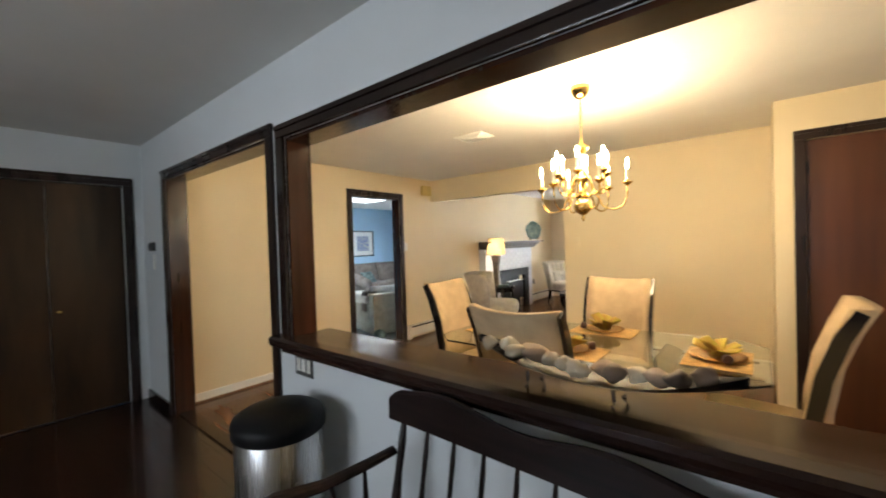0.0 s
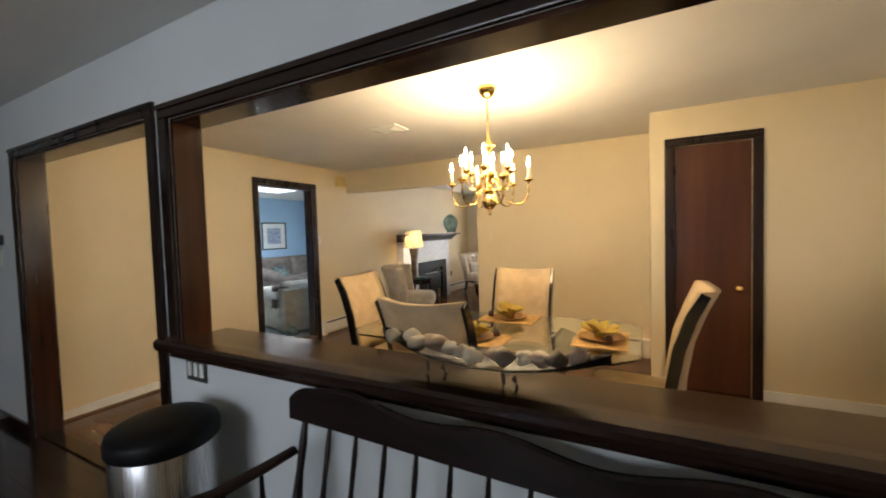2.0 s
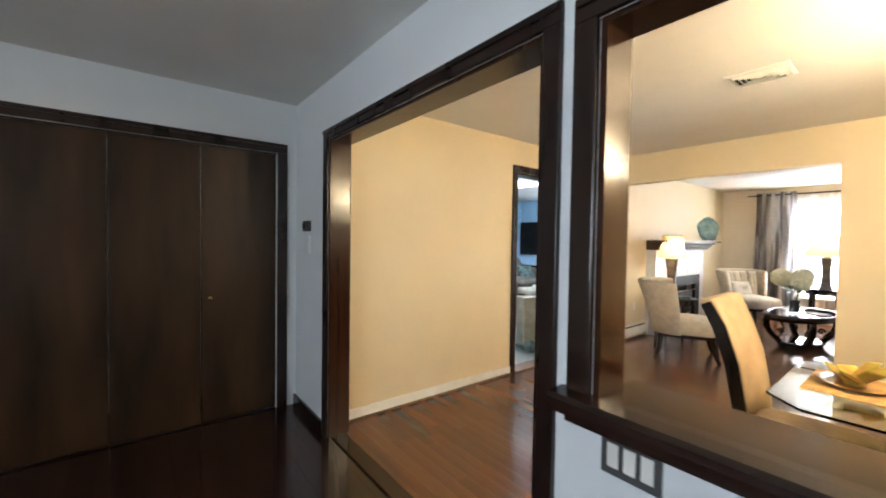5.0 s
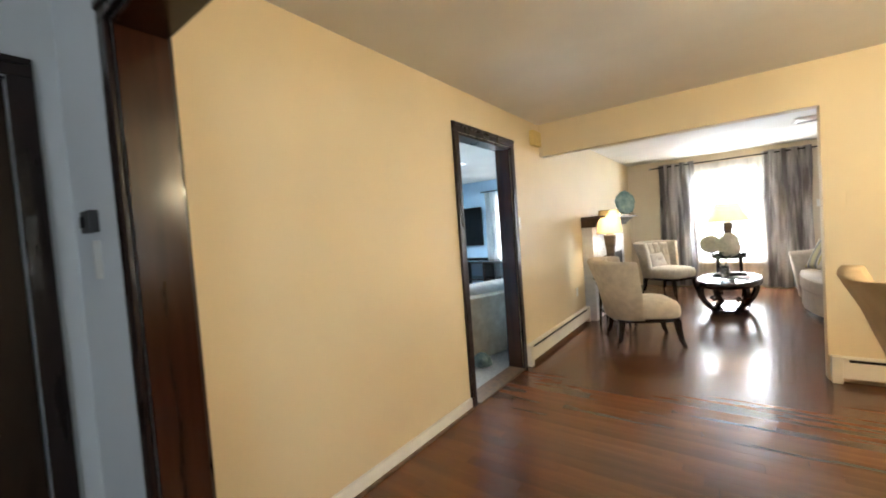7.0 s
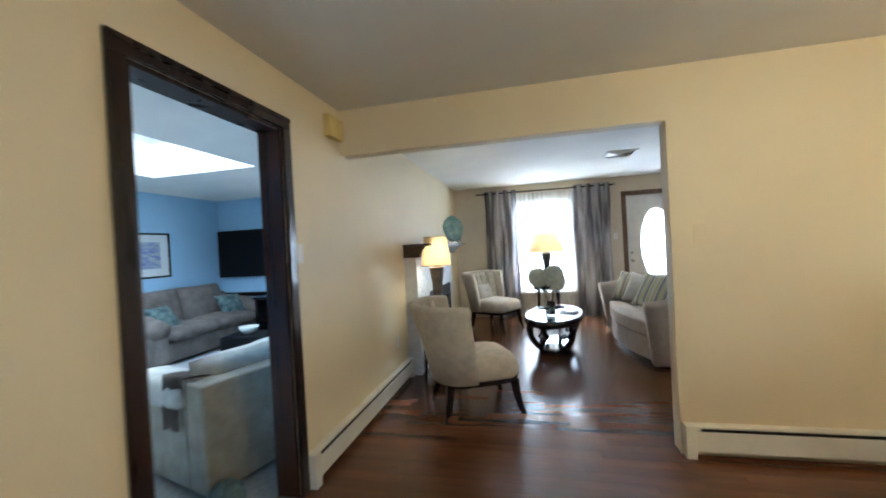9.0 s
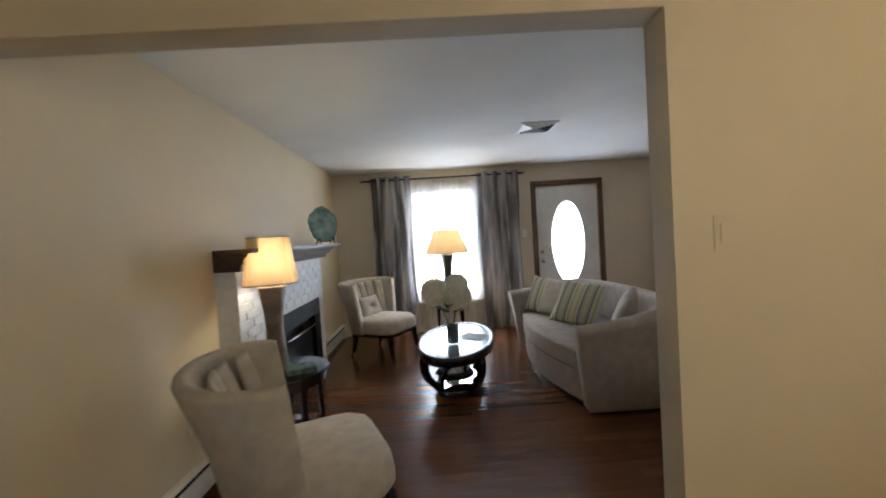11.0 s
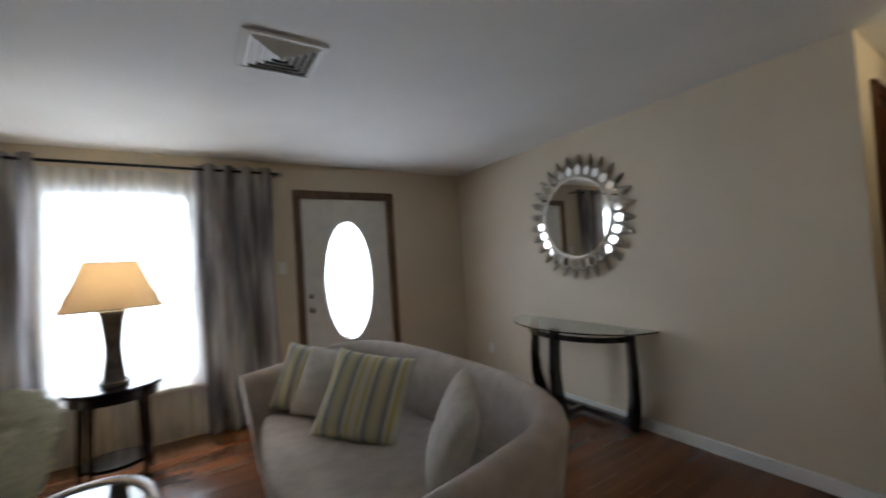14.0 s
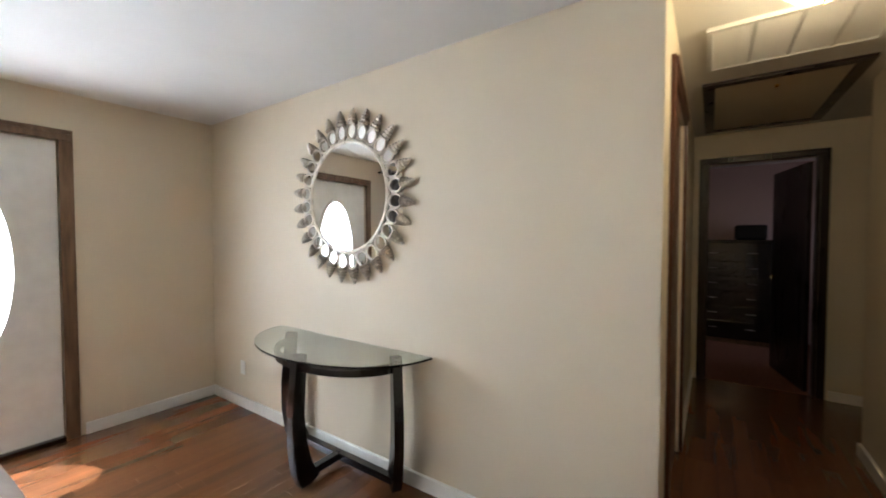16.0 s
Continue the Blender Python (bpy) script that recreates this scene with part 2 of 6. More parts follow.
BRICK = material("white_painted_brick", (0.70, 0.71, 0.73), 0.55, vary=0.06, scale=14, bump=0.3, fine=70, per="object", spread=(0.93, 1.04))
MORTAR = material("white_painted_mortar", (0.66, 0.67, 0.69), 0.7, vary=0.06, scale=20, bump=0.3, fine=90)
MANTEL = material("brown_mantel_wood", (0.065, 0.042, 0.032), 0.42, vary=0.35, scale=7, bump=0.08, stretch=(3, 0.4, 3))
FIREBLACK = material("black_fireplace_steel", (0.006, 0.006, 0.006), 0.45, spec=0.15, vary=0.2, scale=10, bump=0.03)
TEAL = material("teal_art_glass", (0.07, 0.15, 0.155), 0.18, vary=0.5, scale=9, bump=0.3, fine=30, second=(0.36, 0.50, 0.48))
PETAL = material("cream_hydrangea_petals", (0.90, 0.88, 0.70), 0.7, vary=0.06, scale=30, bump=0.1, per="island", spread=(0.92, 1.06))
LEAF = material("dark_green_leaf", (0.05, 0.09, 0.03), 0.5, vary=0.3, scale=20, bump=0.1)
STONES = material("dark_vase_stones", (0.05, 0.06, 0.06), 0.4, vary=0.4, scale=40, bump=0.3)
SHELL = material("seashell", (0.50, 0.33, 0.20), 0.5, per="object", spread=(0.22, 1.1), vary=0.35, scale=22, bump=0.4, fine=60, second=(0.30, 0.22, 0.17))
# paler, warmer shell colour that includes the chandelier's light
SHELLLIT = material("lamplit_pale_seashell", (0.80, 0.68, 0.48), 0.5, per="object", spread=(0.6, 1.15), vary=0.3, scale=22, bump=0.4, fine=60, second=(0.50, 0.40, 0.28))
RAFFIA = material("tan_placemat_weave", (0.60, 0.37, 0.13), 0.85, vary=0.2, scale=30, bump=0.5, fine=220)
NAPKIN = material("olive_napkin", (0.40, 0.34, 0.05), 0.85, vary=0.25, scale=18, bump=0.2, second=(0.40, 0.20, 0.05))
PLATE = material("amber_plate", (0.50, 0.27, 0.07), 0.2, vary=0.2, scale=10, bump=0.0)
STRIPE = striped("striped_cushion", [(0.56, 0.54, 0.47), (0.47, 0.42, 0.16), (0.56, 0.54, 0.47), (0.22, 0.23, 0.25), (0.40, 0.38, 0.30), (0.50, 0.47, 0.30)], 0.23)
PILLOW = material("beige_cushion", (0.52, 0.48, 0.43), 0.92, vary=0.10, scale=14, bump=0.3, fine=400)
GREENPILLOW = material("teal_leaf_cushion", (0.03, 0.05, 0.055), 0.9, vary=0.5, scale=14, bump=0.2, second=(0.16, 0.22, 0.20))
LOVESEAT = material("grey_loveseat_fabric", (0.34, 0.32, 0.26), 0.95, vary=0.15, scale=9, bump=0.3, fine=250)
SCREEN = material("dark_tv_screen", (0.005, 0.005, 0.006), 0.4, spec=0.15, vary=0.1, bump=0.0)
PAPER = material("white_paper", (0.80, 0.80, 0.78), 0.8, vary=0.03, bump=0.02)
PAINTING = material("beach_print", (0.42, 0.44, 0.42), 0.7, vary=0.3, scale=9, bump=0.0, stretch=(1, 1, 3), second=(0.16, 0.20, 0.46))
PLASTICWHITE = material("white_plastic", (0.78, 0.77, 0.72), 0.4, vary=0.04, bump=0.0)
YELLOWPLASTIC = material("painted_chime_box", (0.66, 0.52, 0.20), 0.55, vary=0.06, bump=0.0)
GREYPLASTIC = material("grey_plastic", (0.07, 0.07, 0.07), 0.4, vary=0.1, bump=0.0)
GROUND = material("pale_outside_ground", (0.50, 0.50, 0.47), 0.9, vary=0.2, scale=3, bump=0.2)
# added glow: the distance outside emits light so the glass looks bright
BRIGHT = glowing("glowing_backdrop", (0.95, 0.98, 1.0), 1.5)

# ---- mesh helpers ----


def part(name, bm, mat, parent=None, label="", smooth=False):
    me = bpy.data.meshes.new(name)
    bmesh.ops.recalc_face_normals(bm, faces=bm.faces)
    bm.to_mesh(me)
    bm.free()
    if smooth:
        for p in me.polygons:
            p.use_smooth = True
    me.materials.append(mat)
    ob = new(name, me)
    if parent:
        ob.parent = parent
    if label:
        tagged(ob, label)
    return ob


def thing(name, x, y, z, turn, label, category, group="", kind=""):
    ob = new(name)
    ob.empty_display_size = 0.1
    ob.matrix_world = pose(x, y, z, 0, 0, turn)
    return tagged(ob, label, category, group, kind)


def box(bm, x0, y0, z0, x1, y1, z1, bevel=0.0, m=None):
    v = [bm.verts.new((x, y, z)) for x in (x0, x1) for y in (y0, y1) for z in (z0, z1)]
    fs = [bm.faces.new([v[i] for i in q]) for q in ((0, 1, 3, 2), (4, 6, 7, 5), (0, 4, 5, 1), (2, 3, 7, 6), (0, 2, 6, 4), (1, 5, 7, 3))]
    if bevel:
        es = list({e for f in fs for e in f.edges})
        r = bmesh.ops.bevel(bm, geom=es, offset=bevel, segments=2, affect="EDGES", profile=0.6)
        v = list({w for f in r["faces"] for w in f.verts} | {w for w in v if w.is_valid})
    if m is not None:
        bmesh.ops.transform(bm, matrix=m, verts=[w for w in v if w.is_valid])
    return bm


def boxes(*rows, bevel=0.0):
    bm = bmesh.new()
    for r in rows:
        box(bm, *r, bevel=bevel)
    return bm


def lathe(profile, n=24, bm=None, sx=1.0, sy=1.0, at=(0, 0, 0), square=0.0):
    """Turns (radius, height) pairs about z. square > 0 pulls the section towards a rounded square."""
    bm = bm or bmesh.new()
    rings = []
    for r, z in profile:
        ring = []
        for i in range(n):
            a = 2 * math.pi * (i + 0.5) / n
            c, s = math.cos(a), math.sin(a)
            k = 1.0 / (abs(c) ** square + abs(s) ** square) ** (1 / square) if square else 1.0
            ring.append(bm.verts.new((at[0] + r * k * c * sx, at[1] + r * k * s * sy, at[2] + z)))
        rings.append(ring)
    for a, b in zip(rings, rings[1:]):
        for i in range(n):
            bm.faces.new((a[i], a[(i + 1) % n], b[(i + 1) % n], b[i]))
    for ring in (rings[0], rings[-1]):
        bm.faces.new(ring)
    return bm


def tube(points, radii, n=8, bm=None, flat=1.0):
    """A round bar along points; radii: one number or one for each point."""
    bm = bm or bmesh.new()
    pts = [Vector(p) for p in points]
    if not hasattr(radii, "__len__"):
        radii = [radii] * len(pts)
    rings = []
    for i, p in enumerate(pts):
        d = (pts[min(i + 1, len(pts) - 1)] - pts[max(i - 1, 0)]).normalized()
        up = Vector((0, 0, 1)) if abs(d.z) < 0.95 else Vector((1, 0, 0))
        a = d.cross(up).normalized()
        b = a.cross(d).normalized()
        rings.append([bm.verts.new(p + (a * math.cos(t) + b * math.sin(t) * flat) * radii[i]) for t in [2 * math.pi * k / n for k in range(n)]])
    for r, s in zip(rings, rings[1:]):
        for i in range(n):
            bm.faces.new((r[i], r[(i + 1) % n], s[(i + 1) % n], s[i]))
    bm.faces.new(rings[0])
    bm.faces.new(rings[-1])
    return bm


def bar(path, w, d, bm=None):
    """A bar of oblong section along a path in the local xz-plane: w across the path in the plane, d along y. w may be a list."""
    bm = bm or bmesh.new()
    pts = [Vector((p[0], 0, p[1])) for p in path]
    ws = w if hasattr(w, "__len__") else [w] * len(pts)
    rings = []
    for i, p in enumerate(pts):
        t = (pts[min(i + 1, len(pts) - 1)] - pts[max(i - 1, 0)]).normalized()
        nrm = Vector((-t.z, 0, t.x))
        rings.append([bm.verts.new(p + nrm * ws[i] / 2 * a + Vector((0, d / 2 * b, 0))) for a, b in ((-1, -1), (1, -1), (1, 1), (-1, 1))])
    for r, s in zip(rings, rings[1:]):
        for i in range(4):
            bm.faces.new((r[i], r[(i + 1) % 4], s[(i + 1) % 4], s[i]))
    bm.faces.new(rings[0])
    bm.faces.new(rings[-1])
    return bm


def prism(outline, z0, z1, bevel=0.0, bm=None):
    bm = bm or bmesh.new()
    a = [bm.verts.new((x, y, z0)) for x, y in outline]
    b = [bm.verts.new((x, y, z1)) for x, y in outline]
    n = len(a)
    bot, top = bm.faces.new(a[::-1]), bm.faces.new(b)
    for i in range(n):
        bm.faces.new((a[i], a[(i + 1) % n], b[(i + 1) % n], b[i]))
    if bevel:
        bmesh.ops.bevel(bm, geom=list(top.edges) + list(bot.edges), offset=bevel, segments=3, affect="EDGES", profile=0.5)
    return bm


def cushion(w, d, h, puff=2.6, bm=None, pinch=0.0, tuft=()):
    """A soft pad lying in the local xy-plane, w by d and h thick in the middle."""
    bm = bm or bmesh.new()
    n = 14
    grid = {}
    for side in (1, -1):
        for i in range(n + 1):
            for j in range(n + 1):
                u, v = 2 * i / n - 1, 2 * j / n - 1
                e = max(0.0, (1 - abs(u) ** puff) * (1 - abs(v) ** puff)) ** 0.45
                k = 1 - pinch * (1 - abs(u) ** 2) * (abs(v) ** 3)
                q = 1 - pinch * (1 - abs(v) ** 2) * (abs(u) ** 3)
                z = side * h / 2 * e
                for tx, ty, td, tr in tuft:
                    z -= side * td * math.exp(-((u - tx) ** 2 + (v - ty) ** 2) / tr ** 2)
                edge = i in (0, n) or j in (0, n)
                if edge and side == -1:
                    grid[side, i, j] = grid[1, i, j]
                else:
                    grid[side, i, j] = bm.verts.new((u * w / 2 * q, v * d / 2 * k, 0 if edge else z))
        for i in range(n):
            for j in range(n):
                f = [grid[side, i, j], grid[side, i + 1, j], grid[side, i + 1, j + 1], grid[side, i, j + 1]]
                bm.faces.new(f if side == 1 else f[::-1])
    return bm


def shell(path, z0, tops, thick, leans, bm=None):
    """An upholstered upright wall along a plan path, with a rounded top edge that leans outwards."""
    bm = bm or bmesh.new()
    pts = [Vector((*p, 0)) for p in path]
    rings = []
    for i, p in enumerate(pts):
        t = (pts[min(i + 1, len(pts) - 1)] - pts[max(i - 1, 0)]).normalized()
        out = Vector((t.y, -t.x, 0))
        h, le = tops[i], leans[i]
        r = thick / 2
        sec = [(-r, z0), (-r + le * 0.5, (z0 + h) / 2), (-r + le, h - r)]
        sec += [(le + r * math.cos(a), h - r + r * math.sin(a)) for a in [math.pi * (1 - k / 6) for k in range(1, 6)]]
        sec += [(r + le, h - r), (r + le * 0.4, (z0 + h) / 2), (r, z0)]
        rings.append([bm.verts.new(p + out * o + Vector((0, 0, z))) for o, z in sec])
    m = len(rings[0])
    for a, b in zip(rings, rings[1:]):
        for i in range(m):
            bm.faces.new((a[i], a[(i + 1) % m], b[(i + 1) % m], b[i]))
    bm.faces.new(rings[0])
    bm.faces.new(rings[-1])
    return bm


def holed(axis, a0, a1, lo, hi, openings, top=CEIL, bottom=0.0):
    """A wall across the given axis ('y': it runs along x), a0..a1 thick, lo..hi long, with openings (from, to, sill, head)."""
    bm = bmesh.new()

    def piece(u0, u1, z0, z1):
        if u1 - u0 > 1e-4 and z1 - z0 > 1e-4:
            box(bm, *((u0, a0, z0, u1, a1, z1) if axis == "y" else (a0, u0, z0, a1, u1, z1)))
    at = lo
    for f, t, s, h in sorted(openings):
        piece(at, f, bottom, top)
        piece(f, t, bottom, s)
        piece(f, t, h, top)
        at = t
    piece(at, hi, bottom, top)
    return bm


def structure(name, bm, mat, label, category):
    return tagged(part(name, bm, mat), label, category, kind="structure")


def casing(axis, face, out, f, t, head, w, d, mat, parent, sill=0.0, legs=True):
    """Trim round an opening on a wall's face: two legs and a head, d proud in the direction out (+1 or -1)."""
    lo, hi = sorted((face, face + out * d))

    def one(name, u0, u1, z0, z1):
        bm = bmesh.new()
        box(bm, *((u0, lo, z0, u1, hi, z1) if axis == "y" else (lo, u0, z0, hi, u1, z1)), bevel=0.006)
        lo2, hi2 = sorted((face + out * d, face + out * (d + 0.008)))
        if u1 - u0 > z1 - z0:
            box(bm, *((u0 + 0.01, lo2, z1 - 0.03, u1 - 0.01, hi2, z1 - 0.008) if axis == "y" else (lo2, u0 + 0.01, z1 - 0.03, hi2, u1 - 0.01, z1 - 0.008)))
        return part(name, bm, mat, parent)
    one("trim_leg", f - w, f, sill, head)
    one("trim_leg", t, t + w, sill, head)
    one("trim_head", f - w, t + w, head, head + w)

# ---- the large structure ----
WALLS = (("wall_kitchen_side", holed("y", 1.05, 1.12, -4.45, 2.6, [(-3.63, -1.85, 0, 2.05), (-1.66, 2.1, 0.90, 2.015)], top=2.455), WHITEWALL, "white painted kitchen wall with a pass-through opening"),
         ("wall_dining_south", holed("y", 1.12, 1.19, -3.9, 2.6, [(-3.63, -1.85, 0, 2.05), (-1.66, 2.1, 0.90, 2.015)]), CREAM, "cream painted dining wall round the pass-through"),
         ("wall_kitchen_west", holed("x", -4.45, -4.33, -2.7, 1.05, [(-1.16, 0.90, 0, 2.05)], top=2.455), WHITEWALL, "white painted wall round the closet doors"),
         ("wall_kitchen_south", holed("y", -2.7, -2.58, -4.33, 2.6, [(-1.85, -0.15, 1.0, 2.05)], top=2.455), WHITEWALL, "white painted kitchen wall with a window"),
         ("wall_east", holed("x", 2.4, 2.5, -2.58, 3.9, [(1.6, 3.2, 0.9, 2.1)], top=2.455), CREAM, "cream painted end wall with an added, unseen window opening"),
         ("wall_dining_west", holed("x", -3.835, -3.775, 1.19, 9.35, [(3.12, 3.985, 0, 2.09)]), CREAM, "long cream painted wall from dining to living room"),
         ("wall_family_east", holed("x", -3.905, -3.835, 1.19, 9.35, [(3.12, 3.985, 0, 2.09)]), BLUEWALL, "light blue family room wall with a doorway"),
         ("wall_dining_north", holed("y", 4.71, 4.77, -3.775, 0.42, [(-3.775, -1.58, 0, 2.085)]), CREAM, "cream painted wall with a wide square opening"),
         ("wall_living_south", holed("y", 4.77, 4.83, -3.775, 3.05, [(-3.775, -1.58, 0, 2.085), (0.76, 2.06, 0, 2.14)]), BEIGE, "beige living room wall with a wide opening"),
         ("wall_closet_front", holed("y", 3.87, 3.95, 0.42, 2.4, [(0.60, 1.14, 0, 2.10)]), CREAM, "cream painted closet front"),
         ("wall_closet_side", holed("x", 0.42, 0.50, 3.95, 4.71, []), CREAM, "cream painted side of the closet"),
         ("wall_north", holed("y", 9.35, 9.47, -3.905, 1.30, [(-2.66, -1.65, 0.45, 2.14), (-0.77, 0.18, 0, 2.09)]), BEIGE, "beige front wall with a window and an entry door"),
         ("wall_mirror", holed("x", 1.175, 1.30, 5.81, 9.35, []), BEIGE, "beige wall that carries the round mirror"),
         ("wall_hall_north", holed("y", 5.81, 5.93, 1.30, 4.12, [(1.49, 2.43, 0, 2.14)]), BEIGE, "beige hallway wall with a dark door"),
         ("wall_hall_end", holed("x", 4.12, 4.22, 4.3, 6.9, [(4.88, 5.70, 0, 2.13)]), BEIGE, "beige hallway end wall with a doorway"),
         ("wall_hall_recess", boxes((3.05, 4.42, 0, 4.12, 4.5, CEIL), (3.0, 4.5, 0, 3.05, 4.77, CEIL)), BEIGE, "beige recess at the hallway's end"),
         ("wall_bedroom", boxes((6.4, 3.8, 0, 6.5, 6.9, CEIL), (4.22, 6.8, 0, 6.4, 6.9, CEIL), (4.22, 3.8, 0, 4.85, 3.9, CEIL), (5.75, 3.8, 0, 6.4, 3.9, CEIL), (4.85, 3.8, 0, 5.75, 3.9, 1.0), (4.85, 3.8, 2.0, 5.75, 3.9, CEIL)), PINKWALL, "mauve bedroom walls beyond the hallway"),
         ("wall_family_west", boxes((-8.1, 1.5, 0, -8.0, 8.25, CEIL)), BLUEWALL, "light blue family room wall"),
         ("wall_family_north", holed("y", 8.15, 8.25, -8.0, -3.905, [(-6.2, -5.1, 0.7, 2.05)]), BLUEWALL, "light blue family room wall with a window"),
         ("wall_family_south", boxes((-8.0, 1.4, 0, -3.905, 1.5, CEIL)), BLUEWALL, "light blue family room wall"),
         ("wall_closet_back", boxes((-5.05, -2.7, 0, -4.95, 1.05, CEIL)), WHITEWALL, "white closet back wall"))
for nm, bm, mat, lab in WALLS:
    structure(nm, bm, mat, lab, "wall")


def slab(bm, x0, y0, x1, y1, z0, z1, hole=None):
    if not hole:
        return box(bm, x0, y0, z0, x1, y1, z1)
    a, b, c, d = hole
    for r in ((x0, y0, a, y1), (c, y0, x1, y1), (a, y0, c, b), (a, d, c, y1)):
        box(bm, r[0], r[1], z0, r[2], r[3], z1)
    return bm


structure("ceiling_kitchen", boxes((-5.0, -2.7, 2.455, 2.6, 1.12, 2.555)), CEILING, "off-white kitchen ceiling", "ceiling")
structure("ceiling_main", boxes((-3.835, 1.12, CEIL, 2.6, 4.3, CEIL + 0.1), (-3.835, 4.3, CEIL, 6.5, 9.5, CEIL + 0.1), (2.6, 3.8, CEIL, 6.5, 4.3, CEIL + 0.1)), CEILING, "off-white ceiling over dining, living room and hallway", "ceiling")
structure("ceiling_family", slab(bmesh.new(), -8.1, 1.4, -3.835, 8.25, CEIL, CEIL + 0.25, (-6.95, 4.3, -5.5, 6.0)), CEILING, "white family room ceiling with a skylight", "ceiling")
structure("floor", boxes((-3.835, 1.12, -0.1, 2.6, 9.5, -0.014), (2.6, 4.3, -0.1, 4.17, 6.0, -0.014), (-4.95, -2.7, -0.1, 2.6, 1.12, -0.014)), DARKWOOD, "dark wooden sub-floor", "floor")
structure("floor_family", boxes((-8.1, 1.4, -0.1, -3.835, 8.25, 0.0)), CARPET, "pale grey carpet", "carpet")
structure("floor_bedroom", boxes((4.17, 3.8, -0.1, 6.5, 6.9, 0.0)), REDCARPET, "rust brown bedroom carpet", "carpet")
# added pale plane, keeps the view below the horizon from going dark
structure("ground", boxes((-400, 9.5, -0.4, 400, 500, -0.3)), GROUND, "plain pale ground added outside the front door", "ground")
# plain sheet that glows in place of the daylit distance
structure("backdrop", boxes((-60, 60, -0.3, 60, 60.2, 16)), BRIGHT, "plain glowing backdrop standing in for the bright distance outside", "backdrop")

# skirting
SKIRT = (((-3.775, 1.19, -3.755, 3.05), TRIM, "white painted skirting board"), ((-4.33, 1.03, -3.71, 1.05), DARKWOOD_X, "dark wooden skirting board"),
         ((1.155, 5.81, 1.175, 9.35), TRIM, "white painted skirting board"), ((0.28, 9.33, 1.155, 9.35), TRIM, "white painted skirting board"),
         ((1.175, 5.79, 1.43, 5.81), TRIM, "white painted skirting board"), ((2.5, 5.79, 4.12, 5.81), TRIM, "white painted skirting board"),
         ((2.14, 4.83, 3.05, 4.85), TRIM, "white painted skirting board"), ((4.10, 4.5, 4.12, 4.80), TRIM, "white painted skirting board"),
         ((0.50, 3.85, 0.535, 3.87), TRIM, "white painted skirting board"), ((1.21, 3.85, 2.4, 3.87), TRIM, "white painted skirting board"))
for (x0, y0, x1, y1), mat, lab in SKIRT:
    bm = boxes((x0, y0, 0, x1, y1, 0.085), bevel=0.004)
    structure("baseboard", bm, mat, lab, "skirting")
# low shoe strip under the dining wall
structure("trim", boxes((-3.755, 1.19, 0, -3.74, 3.05, 0.018), bevel=0.004), ENTRYTRIM, "brown wooden shoe moulding", "moulding")

# the wide doorway from kitchen to dining room
ob = thing("door_1", -2.74, 1.12, 0, 0, "wide cased doorway in dark stained wood", "doorway", kind="structure")
ob.matrix_world = Matrix()
casing("y", 1.05, -1, -3.63, -1.85, 2.05, 0.07, 0.02, DARKWOOD, ob)
part("jamb", boxes((-3.63, 1.05, 0, -3.61, 1.19, 2.05)), JAMBWOOD, ob)
part("jamb", boxes((-1.87, 1.05, 0, -1.85, 1.19, 2.05)), JAMBWOOD, ob)
part("head_jamb", boxes((-3.61, 1.05, 2.03, -1.87, 1.19, 2.05)), JAMBWOOD, ob)
part("threshold", boxes((-3.61, 1.07, 0, -1.87, 1.17, 0.012), bevel=0.004), SILLWOOD, ob)
casing("y", 1.19, 1, -3.63, -1.85, 2.05, 0.07, 0.02, DARKWOOD, ob)
# the pass-through
ob = thing("window_1", 0, 0, 0, 0, "pass-through opening framed in dark stained wood", "opening", kind="structure")
casing("y", 1.05, -1, -1.66, 2.1, 2.015, 0.075, 0.022, DARKWOOD_X, ob, sill=0.94)
part("jamb", boxes((-1.66, 1.05, 0.94, -1.64, 1.19, 2.015)), JAMBWOOD, ob)
part("jamb", boxes((2.08, 1.05, 0.94, 2.1, 1.19, 2.015)), JAMBWOOD, ob)
part("head_jamb", boxes((-1.64, 1.05, 1.995, 2.08, 1.19, 2.015)), JAMBWOOD, ob)
bm = boxes((-1.66, 1.066, 0.90, 2.1, 1.285, 0.94), bevel=0.003)
part("sill_board", bm, SILLWOOD, ob, "brown polished sill board")
bm = bmesh.new()
prof = [(-0.034, 0.016), (0, 0), (0.055, 0.005), (0.062, 0.025), (0.062, 0.045), (0.05, 0.057), (0, 0.060), (-0.034, 0.060)]
a = [bm.verts.new((-1.76, 1.03 - d, 0.885 + z)) for d, z in prof]
b = [bm.verts.new((2.18, 1.03 - d, 0.885 + z)) for d, z in prof]
for i in range(len(prof)):
    bm.faces.new((a[i], a[(i + 1) % len(prof)], b[(i + 1) % len(prof)], b[i]))
bm.faces.new(a)
bm.faces.new(b)
part("sill_nosing", bm, DARKWOOD_X, ob)
part("apron", boxes((-1.74, 1.03, 0.845, 2.16, 1.05, 0.89), bevel=0.004), DARKWOOD_X, ob)

# closet doors of the kitchen: four folding leaves
ob = thing("door_2", 0, 0, 0, 0, "dark walnut bifold closet doors, closed", "closet door", kind="structure")
casing("x", -4.33, 1, -1.16, 0.90, 2.05, 0.075, 0.02, DARKWOOD, ob)
